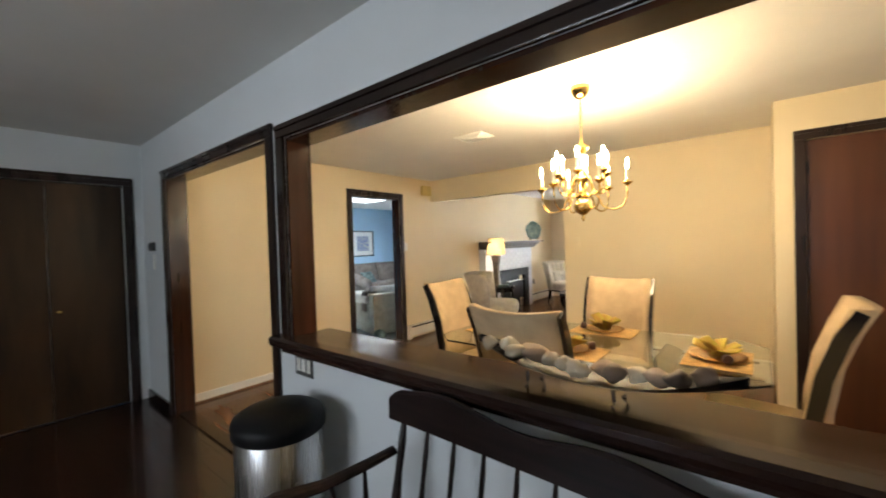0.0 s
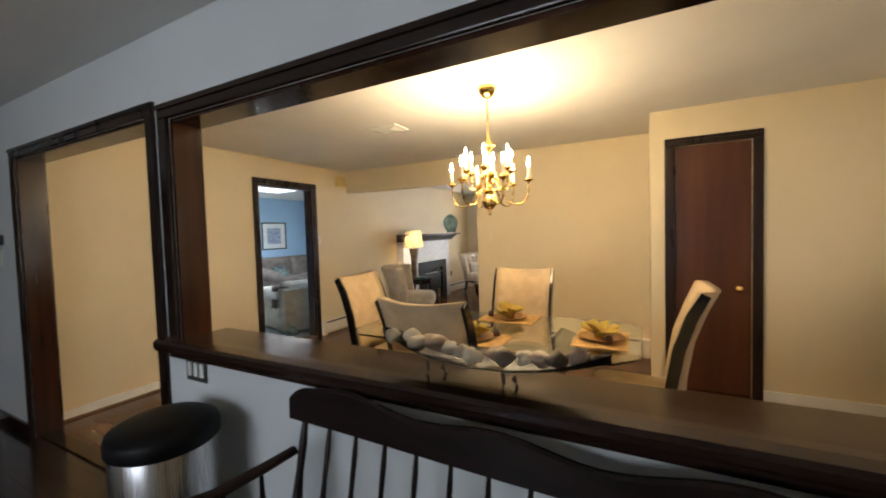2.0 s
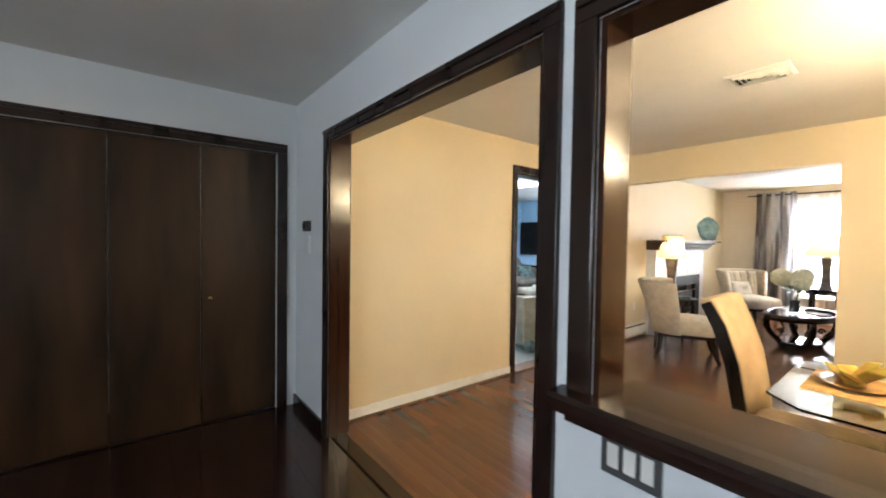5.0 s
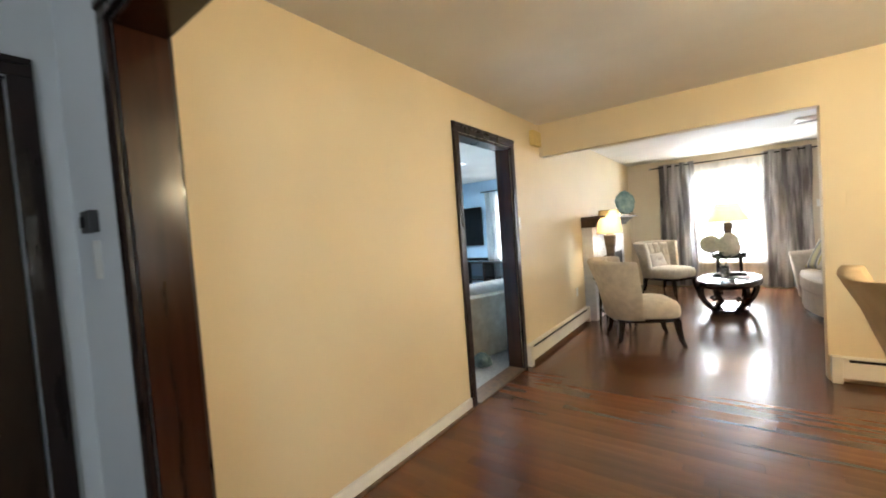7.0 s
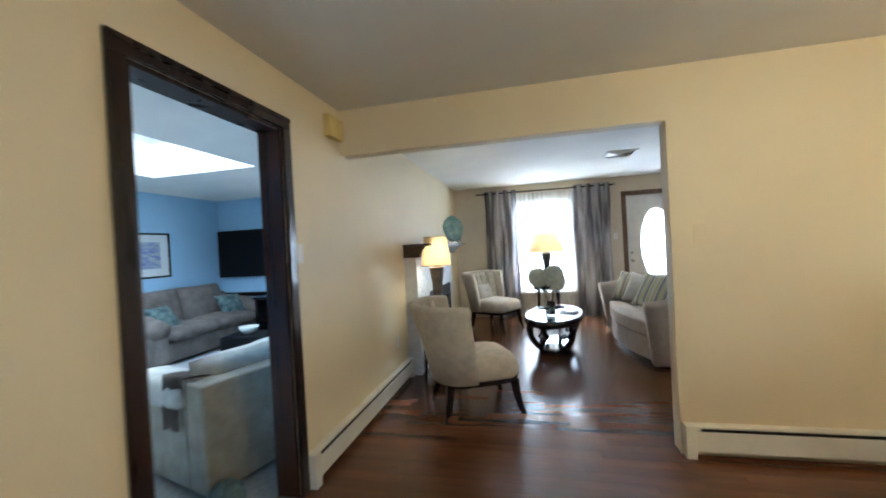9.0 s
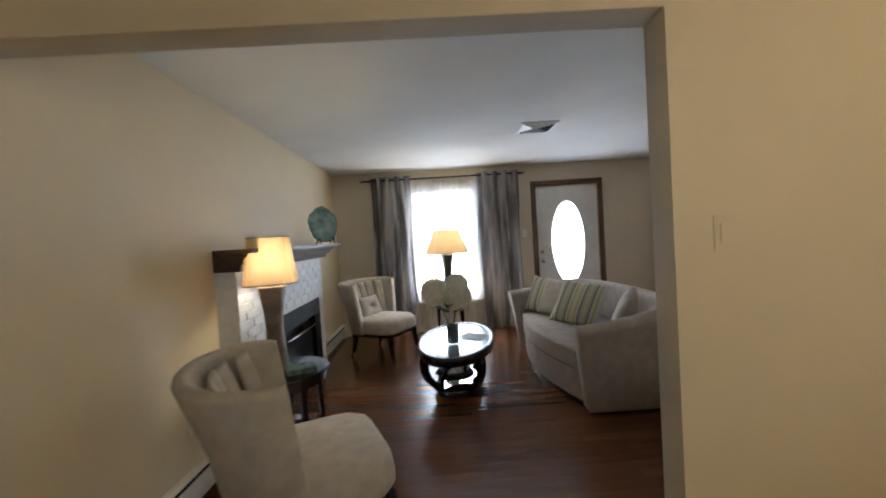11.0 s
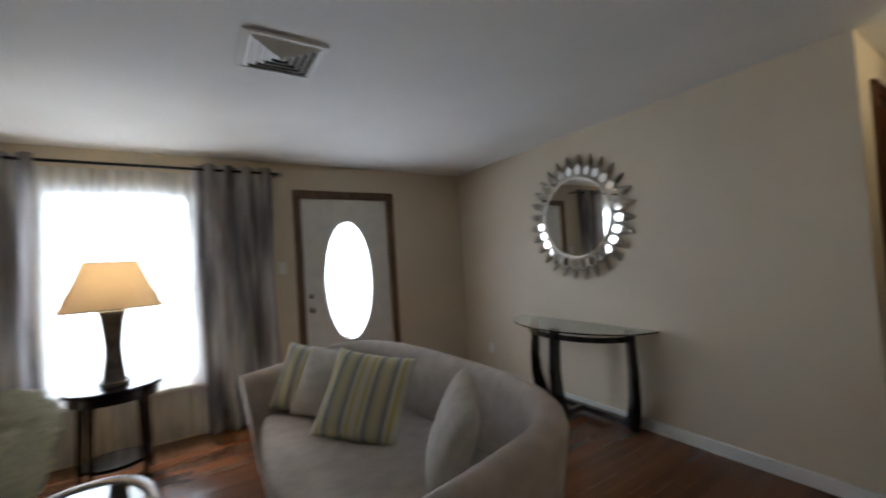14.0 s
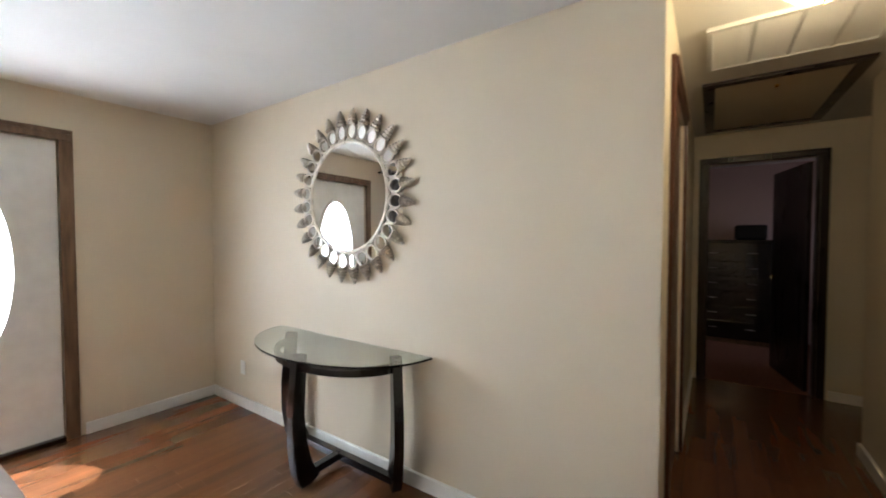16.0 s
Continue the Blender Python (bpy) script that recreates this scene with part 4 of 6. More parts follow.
for count, rad, z0, cup, off, low in ((6, 0.27, 1.69, 1.755, 10, 1.605), (6, 0.165, 1.80, 1.835, 40, 1.715)):
    for i in range(count):
        a = off + i * 360 / count
        pts = [(0.03 + (rad * 0.42 - 0.03) * u, 0, z0 + 0.03 * math.sin(math.pi * u) - (z0 - low) * 0.35 * u * u) for u in [k / 5 for k in range(6)]]
        x0, zs = pts[-1][0], pts[-1][2]
        for k in range(1, 12):
            w = math.pi * k / 11
            half = (rad - x0) / 2
            top = zs + (cup - zs) * (k / 11) ** 2
            pts.append((x0 + half - half * math.cos(w), 0, top - (top - low) * math.sin(w) ** 0.8))
        arm = part("arm", tube(pts, 0.006, 8), BRASS, ch, smooth=True)
        arm.matrix_basis = pose(0, 0, 0, 0, 0, a)
        part("cup", lathe([(0.006, cup - 0.01), (0.018, cup), (0.032, cup + 0.010), (0.034, cup + 0.014), (0.014, cup + 0.014), (0.014, cup + 0.028)], 18, at=(rad, 0, 0)), BRASS, arm, smooth=True)
        part("candle_sleeve", lathe([(0.010, cup + 0.02), (0.010, cup + 0.10)], 12, at=(rad, 0, 0)), CANDLESLEEVE, arm)
        b = part("bulb", lathe([(0.006, cup + 0.10), (0.008, cup + 0.11), (0.0095, cup + 0.122), (0.007, cup + 0.142), (0.0015, cup + 0.168)], 12, at=(rad, 0, 0)), CANDLE, arm, "lit flame-shaped bulb", smooth=True)
        b.visible_shadow = False

# dark hutch at the dining room's far corner
hu = thing("hutch", 2.19, 3.60, 0, 0, "dark wooden sideboard with a moulded top", "sideboard")
part("body", boxes((-0.20, -0.42, 0.06, 0.20, 0.24, 1.03), bevel=0.006), BLACKWOOD, hu)
part("top", boxes((-0.25, -0.46, 1.03, 0.21, 0.27, 1.065), bevel=0.010), BLACKWOOD, hu)
for y0 in (-0.40, -0.08):
    d = part("door", boxes((-0.216, y0, 0.12, -0.20, y0 + 0.30, 0.98), bevel=0.004), BLACKWOOD, hu)
    part("handle", lathe([(0.005, 0), (0.012, 0.02), (0.003, 0.026)], 10), BRASS, d).matrix_basis = pose(-0.216, y0 + 0.26 if y0 < -0.2 else y0 + 0.04, 0.6, 0, -90, 0)
part("plinth", boxes((-0.18, -0.40, 0, 0.18, 0.22, 0.06)), BLACKWOOD, hu)


def vent(x, y, w, d, label):
    ob = thing("ceiling_vent", x, y, CEIL, 0, label, "vent", "ceiling vents")
    t = 0.022
    for r in ((-w / 2, -d / 2, w / 2, -d / 2 + t), (-w / 2, d / 2 - t, w / 2, d / 2), (-w / 2, -d / 2 + t, -w / 2 + t, d / 2 - t), (w / 2 - t, -d / 2 + t, w / 2, d / 2 - t)):
        part("frame", boxes((r[0], r[1], -0.014, r[2], r[3], 0), bevel=0.003), TRIM, ob)
    # black sheet for the shade of the duct between the blades
    part("backing", boxes((-w / 2 + t, -d / 2 + t, -0.003, w / 2 - t, d / 2 - t, 0)), BLACKPLASTIC, ob)
    k = 5
    for i in range(k):
        # sloping blades on four sides, nested towards the middle
        a1, b1 = (w / 2 - t) * (i + 1) / k, (d / 2 - t) * (i + 1) / k
        a0, b0 = a1 - 0.75 * (w / 2 - t) / k, b1 - 0.75 * (d / 2 - t) / k
        for px, py, qx, qy in ((-1, -1, 1, -1), (1, -1, 1, 1), (1, 1, -1, 1), (-1, 1, -1, -1)):
            bm = bmesh.new()
            low = [bm.verts.new(c) for c in ((px * a1, py * b1, -0.006), (qx * a1, qy * b1, -0.006), (qx * a0, qy * b0, -0.024), (px * a0, py * b0, -0.024))]
            up = [bm.verts.new((v.co.x, v.co.y, v.co.z + 0.0025)) for v in low]
            for n in range(4):
                bm.faces.new((low[n], low[(n + 1) % 4], up[(n + 1) % 4], up[n]))
            bm.faces.new(low)
            bm.faces.new(up)
            part("slat", bm, TRIM, ob)
    return ob


vent(-1.76, 3.02, 0.31, 0.24, "white square ceiling air vent with louvres")
vent(-1.28, 7.28, 0.36, 0.36, "white square ceiling air diffuser with louvres")

# ---- kitchen things ----
can = thing("trash_can", -1.33, 0.79, 0, 0, "brushed steel trash can with a black domed lid", "trash can")
part("body", lathe([(0.178, 0.03), (0.182, 0.04), (0.182, 0.635), (0.178, 0.64)], 40), STEEL, can, smooth=True)
part("base_ring", lathe([(0.185, 0), (0.188, 0.01), (0.186, 0.035), (0.178, 0.04)], 40), BLACKPLASTIC, can, smooth=True)
part("lid", lathe([(0.186, 0.628), (0.194, 0.635), (0.195, 0.675), (0.186, 0.698), (0.15, 0.718), (0.09, 0.730), (0.01, 0.734)], 40), BLACKPLASTIC, can, "black domed plastic lid", smooth=True)

be = thing("bench", 0.30, 0.70, 0, 0, "dark cherry spindle-back bench against the white wall", "bench")
L0, L1 = -1.07, 1.05
crest = []
for i in range(81):
    u = i / 80
    x = L0 + (L1 - L0) * u
    e = min(u, 1 - u)
    top = 0.876 - 0.016 * math.cos(8 * math.pi * u) + 0.018 * math.cos(2 * math.pi * u) - (0.03 * (1 - min(1, e / 0.03)) ** 2)
    bot = 0.76 + 0.008 * math.cos(2 * math.pi * u)
    crest.append((x, top, bot))
bm = bmesh.new()
rows = []
for x, top, bot in crest:
    rows.append([bm.verts.new((x, y + 0.03 * (z - 0.76), z)) for y, z in ((0.225, bot), (0.225, top - 0.008), (0.232, top), (0.243, top), (0.25, top - 0.008), (0.25, bot))])
for a, b in zip(rows, rows[1:]):
    for i in range(6):
        bm.faces.new((a[i], a[(i + 1) % 6], b[(i + 1) % 6], b[i]))
bm.faces.new(rows[0])
bm.faces.new(rows[-1])
part("crest_rail", bm, BENCHWOOD, be)
bm = prism([(L0 + 0.02, -0.24), (L1 - 0.02, -0.24), (L1 - 0.02, 0.20), (L0 + 0.02, 0.20)], 0.40, 0.44, 0.012)
part("seat", bm, BENCHWOOD, be)
for i in range(18):
    x = L0 + 0.07 + i * (L1 - L0 - 0.14) / 17
    thick = i in (0, 17)
    k = 1.6 if thick else 1.0
    part("spindle", tube([(x, 0.17, 0.43), (x, 0.185, 0.52), (x, 0.20, 0.6), (x, 0.222, 0.70), (x, 0.236, 0.775)], [0.007 * k, 0.011 * k, 0.008 * k, 0.009 * k, 0.006 * k], 8), BENCHWOOD, be)
for s, x in ((-1, L0 + 0.05), (1, L1 - 0.05)):
    part("arm", tube([(x, 0.20, 0.675), (x + s * 0.02, 0.10, 0.665), (x + s * 0.07, -0.05, 0.645), (x + s * 0.12, -0.19, 0.65), (x + s * 0.14, -0.24, 0.640)], [0.022, 0.024, 0.026, 0.034, 0.026], 10, flat=0.6), BENCHWOOD, be)
    for y, r in ((-0.17, 0.014), (-0.03, 0.009), (0.08, 0.009)):
        part("arm_post", tube([(x, y, 0.43), (x + s * 0.02, y, 0.53), (x + s * (0.05 - y * 0.35), y, 0.645)], [r * 0.7, r * 1.2, r * 0.7], 8), BENCHWOOD, be)
    for y in (-0.19, 0.15):
        part("leg", tube([(x, y, 0.41), (x + s * 0.02, y * 1.1, 0.25), (x + s * 0.04, y * 1.2, 0.0)], [0.018, 0.024, 0.013], 10), BENCHWOOD, be)
part("stretcher", tube([(L0 + 0.07, 0.0, 0.18), (0, 0.0, 0.18), (L1 - 0.07, 0.0, 0.18)], [0.012, 0.018, 0.012], 8), BENCHWOOD, be)


def plate_on(axis, m, gangs, mat, label, name="light_switch"):
    ob = thing(name, 0, 0, 0, 0, label, "switch" if name == "light_switch" else "outlet")
    ob.matrix_world = m
    w = 0.07 + 0.046 * (gangs - 1)
    part("plate", boxes((-w / 2, -0.006, -0.057, w / 2, 0, 0.057), bevel=0.002), mat, ob)
    for i in range(gangs):
        x = (i - (gangs - 1) / 2) * 0.046
        if name == "light_switch":
            part("rocker", boxes((x - 0.016, -0.011, -0.033, x + 0.016, -0.006, 0.033), bevel=0.002), CREAM if mat == CREAM else PLASTICWHITE, ob)
        else:
            for z in (-0.02, 0.02):
                part("socket", boxes((x - 0.014, -0.009, z - 0.014, x + 0.014, -0.006, z + 0.014), bevel=0.002), GREYPLASTIC if mat == GREYPLASTIC else PLASTICWHITE, ob)
    return ob


plate_on("y", pose(-1.545, 1.05, 0.80), 3, GREYPLASTIC, "three-gang switch in a dark metal plate")
plate_on("x", pose(-3.775, 4.10, 1.38, 0, 0, 90), 1, PLASTICWHITE, "white light switch beside the doorway")
plate_on("y", pose(-1.42, 4.71, 1.37), 1, CREAM, "cream light switch on the cream wall")
plate_on("y", pose(-0.96, 9.35, 1.39), 1, PLASTICWHITE, "white light switch beside the entry door")
plate_on("y", pose(2.80, 5.81, 1.35), 1, PLASTICWHITE, "white light switch in the hallway")
plate_on("x", pose(-3.775, 5.71, 0.45, 0, 0, 90), 1, PLASTICWHITE, "white wall outlet above the heater", "wall_outlet")
plate_on("x", pose(1.175, 8.87, 0.33, 0, 0, -90), 1, PLASTICWHITE, "wall outlet near the corner", "wall_outlet")
plate_on("x", pose(-3.775, 8.30, 0.45, 0, 0, 90), 1, GREYPLASTIC, "dark wall outlet with a plug", "wall_outlet")
th = thing("thermostat", -4.03, 1.05, 1.47, 0, "grey wall thermostat with a small screen", "thermostat")
part("body", boxes((-0.055, -0.03, -0.04, 0.055, 0, 0.04), bevel=0.005), GREYPLASTIC, th)
part("screen", boxes((-0.045, -0.034, -0.02, -0.005, -0.03, 0.02)), SCREEN, th)
hk = tagged(part("wall_remote", boxes((-0.012, -0.02, -0.07, 0.012, 0, 0.07), bevel=0.004), PLASTICWHITE), "slim white remote on the wall below the thermostat", "remote")
hk.matrix_world = pose(-4.0, 1.05, 1.33)
chime = thing("door_chime", -3.775, 4.57, 2.25, 0, "yellowed door chime box high on the wall", "door chime")
part("body", boxes((0, -0.10, -0.075, 0.05, 0.10, 0.075), bevel=0.006), YELLOWPLASTIC, chime)
part("grille", boxes((0.05, -0.02, -0.06, 0.056, 0.08, 0.06), bevel=0.002), YELLOWPLASTIC, chime)

# ---- living room ----


def slipper_chair(x, y, turn, label, pillow):
    """An armless chair that faces local +x, with a curved flared back."""
    ob = thing("slipper_chair", x, y, 0, turn, label, "chair", "slipper chairs")
    path, tops, leans = [], [], []
    for i in range(29):
        u = i / 28 * 2 - 1
        a = u * math.pi / 2
        c, q = math.cos(a), math.sin(a)
        k = (abs(c) ** 2.8 + abs(q) ** 2.8) ** (-1 / 2.8)
        path.append((-0.02 - 0.27 * k * c, 0.325 * k * q))
        tops.append(0.925 - 0.02 * abs(u) ** 2)
        leans.append(0.17 - 0.11 * abs(u) ** 1.5)
    back = shell(path[::-1], 0.30, tops, 0.07, leans)
    for v in back.verts:
        # the side wings taper in towards the seat
        f = max(0.0, (v.co.x + 0.16) / 0.2)
        v.co.x -= 0.09 * f * max(0.0, (v.co.z - 0.45) / 0.45)
    part("backrest", back, LINEN, ob, smooth=True)
    for k in range(6):
        # channels of the tufted inner back
        a = (k - 2.5) / 2.5
        bm = bmesh.new()
        cushion(0.115, 0.46, 0.05, 2.2, bm, tuft=((0, 0.1, 0.012, 0.3),))
        f = part("tufted_channel", bm, LINEN, ob, smooth=True)
        f.matrix_basis = pose(-0.295 + 0.10 * abs(a) ** 3, 0.255 * a, 0.665, 0, 0, 90 - 30 * a) @ pose(0, 0, 0, 72, 0, 0)
    outline = []
    for i in range(28):
        t = 2 * math.pi * i / 28
        c, s = math.cos(t), math.sin(t)
        k = (abs(c) ** 5 + abs(s) ** 5) ** -0.2
        outline.append((0.04 + 0.33 * k * c, 0.325 * k * s))
    bm = bmesh.new()
    rings = []
    for f, z in ((0.97, 0.305), (1.0, 0.33), (1.0, 0.385), (0.985, 0.42), (0.94, 0.448), (0.85, 0.466), (0.65, 0.480), (0.35, 0.488)):
        rings.append([bm.verts.new((0.04 + (px - 0.04) * f, py * f, z)) for px, py in outline])
    for p, q in zip(rings, rings[1:]):
        for i in range(28):
            bm.faces.new((p[i], p[(i + 1) % 28], q[(i + 1) % 28], q[i]))
    bm.faces.new(rings[0])
    bm.faces.new(rings[-1])
    part("seat", bm, LINEN, ob, "plump upholstered seat", smooth=True)
    part("seat_frame", prism([(0.04 + (px - 0.04) * 0.96, py * 0.96) for px, py in outline], 0.265, 0.312, 0.006), BLACKWOOD, ob)
    for sx, px in ((1, 0.31), (-1, -0.22)):
        for s in (-1, 1):
            part("leg", tube([(px, s * 0.25, 0.28), (px + sx * 0.012, s * 0.255, 0.17), (px + sx * 0.03, s * 0.265, 0.07), (px + sx * 0.06, s * 0.275, 0.0)], [0.040, 0.034, 0.027, 0.022], 8), BLACKWOOD, ob)
    if pillow:
        bm = bmesh.new()
        cushion(0.38, 0.29, 0.12, 2.4, bm, 0.08, tuft=((0, 0, 0.055, 0.22),))
        p = tagged(part("cushion", bm, PILLOW, smooth=True), "beige cushion with a tufted button on the chair", "cushion")
        p.matrix_world = pose(x, y, 0, 0, 0, turn) @ pose(-0.17, 0, 0.575, 0, 0, 90) @ pose(0, 0, 0, 68, 0, 0)
    return ob


slipper_chair(-3.00, 5.32, 24, "oatmeal linen slipper chair with a flared back, near the dining opening", True)
slipper_chair(-3.06, 8.42, -30, "oatmeal linen tufted slipper chair beside the window", True)


def table_lamp(x, y, z, label, body, shade_w0, shade_w1, shade_h, body_h, square):
    ob = thing("table_lamp", x, y, z, 12, label, "lamp", "table lamps")
    q = 5.0 if square else 0.0
    k = body_h
    part("foot", lathe([(0.085, 0), (0.085, 0.02), (0.07, 0.03)], 32, square=q), body, ob)
    part("body", lathe([(0.070, 0.03), (0.062, 0.10 * k / 0.5), (0.052, 0.2 * k / 0.5), (0.050, 0.26 * k / 0.5), (0.056, 0.36 * k / 0.5), (0.070, 0.46 * k / 0.5), (0.076, k)], 32, square=q), body, ob, smooth=not square)
    part("collar", lathe([(0.080, k), (0.080, k + 0.012), (0.05, k + 0.02), (0.05, k + 0.03), (0.012, k + 0.04), (0.012, k + 0.16)], 32, square=q), body, ob)
    zb = k + 0.035
    bm = bmesh.new()
    n = 40
    rings = []
    for r, zz in ((shade_w0, zb), (shade_w1, zb + shade_h)):
        ring = []
        for i in range(n):
            a = 2 * math.pi * (i + 0.5) / n
            c, s = math.cos(a), math.sin(a)
            kk = (abs(c) ** 5 + abs(s) ** 5) ** -0.2 if square else 1
            ring.append(bm.verts.new((r * kk * c, r * kk * s, zz)))
        rings.append(ring)
    for i in range(n):
        bm.faces.new((rings[0][i], rings[0][(i + 1) % n], rings[1][(i + 1) % n], rings[1][i]))
    part("shade", bm, SHADE, ob, "cream fabric shade, lit from inside", smooth=not square)
    for r, zz in ((shade_w0, zb), (shade_w1, zb + shade_h)):
        pts = []
        for i in range(n + 1):
            a = 2 * math.pi * (i + 0.5) / n
            c, s = math.cos(a), math.sin(a)
            kk = (abs(c) ** 5 + abs(s) ** 5) ** -0.2 if square else 1
            pts.append((r * kk * c, r * kk * s, zz))
        part("shade_trim", tube(pts, 0.004, 6), WOODLAMP, ob)
    b = part("bulb", lathe([(0.012, k + 0.14), (0.02, k + 0.16), (0.03, k + 0.19), (0.022, k + 0.22), (0.003, k + 0.235)], 14), CANDLE, ob, "lit bulb", smooth=True)
    b.visible_shadow = False
    return ob


def round_table(name, x, y, h, rx, ry, turn, label):
    ob = thing(name, x, y, 0, turn, label, "side table", "side tables")
    part("tabletop", lathe([(0.97, h - 0.03), (1.0, h - 0.024), (1.0, h - 0.006), (0.985, h), (0.3, h)], 40, sx=rx, sy=ry), BLACKWOOD, ob)
    part("apron", lathe([(0.88, h - 0.09), (0.90, h - 0.09), (0.90, h - 0.03), (0.88, h - 0.03)], 40, sx=rx, sy=ry), BLACKWOOD, ob)
    for a in (45, 135, 225, 315):
        c, s = math.cos(radians(a)), math.sin(radians(a))
        part("leg", tube([(rx * 0.8 * c, ry * 0.8 * s, h - 0.05), (rx * 0.84 * c, ry * 0.84 * s, h * 0.5), (rx * 0.9 * c, ry * 0.9 * s, 0)], [0.026, 0.020, 0.014], 4), BLACKWOOD, ob)
    part("shelf", lathe([(0.70, 0.14), (0.72, 0.145), (0.72, 0.16), (0.70, 0.165)], 40, sx=rx, sy=ry), BLACKWOOD, ob)
    return ob


round_table("side_table", -3.38, 6.10, 0.60, 0.28, 0.28, 0, "round espresso wood side table beside the fireplace")
round_table("side_table", -2.17, 8.82, 0.665, 0.27, 0.24, 0, "round espresso wood side table before the window")
table_lamp(-3.42, 6.08, 0.60, "weathered square table lamp with a lit cream shade", WOODLAMP, 0.158, 0.120, 0.30, 0.545, True)
table_lamp(-2.17, 8.82, 0.665, "tall dark hourglass table lamp with a lit cream shade", LAMPBODY, 0.275, 0.150, 0.31, 0.49, True)
bk = tagged(part("book", boxes((-0.09, -0.065, 0, 0.09, 0.065, 0.035), bevel=0.003), GREENPILLOW), "small teal-covered book on the side table", "book")
bk.matrix_world = pose(-3.25, 6.02, 0.60, 0, 0, 25)

# fireplace: brick breast, mantel, black insert
FY0, FY1, FX = 6.05, 7.95, -3.63
fp = thing("fireplace", 0, 0, 0, 0, "white-painted brick fireplace with a black insert", "fireplace", kind="structure")
part("breast", boxes((-3.775, FY0 + 0.004, 0, FX - 0.008, 6.57, 1.27), (-3.775, 7.79, 0, FX - 0.008, FY1 - 0.004, 1.27), (-3.775, 6.57, 0.84, FX - 0.008, 7.79, 1.27)), MORTAR, fp)
for nm, r in (("surround", (-3.70, 6.57, 0.68, FX - 0.004, 7.79, 0.84)), ("surround", (-3.70, 6.57, 0, FX - 0.004, 6.80, 0.68)), ("surround", (-3.70, 7.60, 0, FX - 0.004, 7.79, 0.68))):
    part(nm, boxes(r, bevel=0.003), FIREBLACK, fp)
part("firebox", boxes((-3.772, 6.80, 0, -3.765, 7.60, 0.68)), FIREBLACK, fp)
part("glass_front", boxes((-3.672, 6.82, 0.20, -3.668, 7.58, 0.57)), FIREBLACK, fp)
part("chrome_strip", boxes((-3.655, 6.84, 0.585, -3.62, 7.56, 0.60), bevel=0.003), CHROME, fp, "chrome hood strip")
for i in range(4):
    part("louvre", boxes((-3.66, 6.84, 0.05 + i * 0.033, -3.622, 7.56, 0.066 + i * 0.033), bevel=0.003), CHROME, fp, "chrome louvre")
for i, (lx, r) in enumerate(((0.0, 0.045), (0.04, 0.035))):
    part("log", tube([(-3.71 + lx * 0.4, 6.92, 0.26 + lx * 1.6), (-3.70, 7.2, 0.28 + lx * 1.6), (-3.715, 7.48, 0.26 + lx * 1.6)], [r * 0.6, r * 0.6, r * 0.55], 9), DARKWOOD, fp)
prof = [(0.0, 1.27), (0.045, 1.27), (0.055, 1.30), (0.085, 1.32), (0.095, 1.345), (0.13, 1.365), (0.14, 1.385), (0.20, 1.388), (0.20, 1.415), (0.0, 1.415)]
bm = bmesh.new()
a, b = [], []
for d, z in prof:
    a.append(bm.verts.new((FX - 0.0 + d if d else -3.775, FY0 - d * 0.95, z)))
    b.append(bm.verts.new((FX - 0.0 + d if d else -3.775, FY1 + d * 0.95, z)))
for i in range(len(prof)):
    bm.faces.new((a[i], a[(i + 1) % len(prof)], b[(i + 1) % len(prof)], b[i]))
bm.faces.new(a)
bm.faces.new(b)
part("mantel_shelf", bm, MANTEL, fp, "brown moulded wooden mantel")

# art glass disc on its stand
pl = thing("art_glass_disc", -3.56, 7.93, 1.415, -52, "teal mottled art-glass disc on a black stand", "ornament")
bm = bmesh.new()
n = 44
for s in (1, -1):
    cv = bm.verts.new((0.012 * s, 0, 0.235))
    ring = []
    for i in range(n):
        aa = 2 * math.pi * i / n
        r = 0.180 * (1 + 0.035 * math.sin(5 * aa) + 0.025 * math.sin(13 * aa + 1))
        ring.append(bm.verts.new((0.012 * s, 0.92 * r * math.cos(aa), 0.225 + 1.12 * r * math.sin(aa))))
    for i in range(n):
        bm.faces.new((cv, ring[i], ring[(i + 1) % n]))
    if s == 1:
        keep = ring
for i in range(n):
    bm.faces.new((keep[i], keep[(i + 1) % n], ring[(i + 1) % n], ring[i]))
d = part("disc", bm, TEAL, pl)
d.matrix_basis = pose(0.0, 0, 0.0, 0, -8, 0)
for s in (-1, 1):
    part("stand_leg", tube([(0.07, s * 0.08, 0.004), (0.05, s * 0.08, 0.06), (-0.03, s * 0.08, 0.05), (-0.06, s * 0.08, 0.004)], 0.006, 6), BLACKMETAL, pl)
part("stand_bar", tube([(0.04, -0.08, 0.03), (0.04, 0.08, 0.03)], 0.005, 6), BLACKMETAL, pl)

# coffee table
ct = thing("coffee_table", -2.18, 7.13, 0, -10, "oval espresso coffee table with an inset glass top", "coffee table")
ra, rb = 0.355, 0.65
n = 48
bm = bmesh.new()
prof = [(0.86, 0.385), (0.97, 0.385), (0.99, 0.395), (1.0, 0.42), (1.0, 0.44), (0.992, 0.455), (0.97, 0.464), (0.94, 0.466), (0.90, 0.462), (0.87, 0.457), (0.86, 0.45)]
rings = [[bm.verts.new((ra * r * math.cos(2 * math.pi * i / n), rb * r * math.sin(2 * math.pi * i / n), z)) for i in range(n)] for r, z in prof]
for k in range(len(rings)):
    p, q = rings[k], rings[(k + 1) % len(rings)]
    for i in range(n):
        bm.faces.new((p[i], p[(i + 1) % n], q[(i + 1) % n], q[i]))
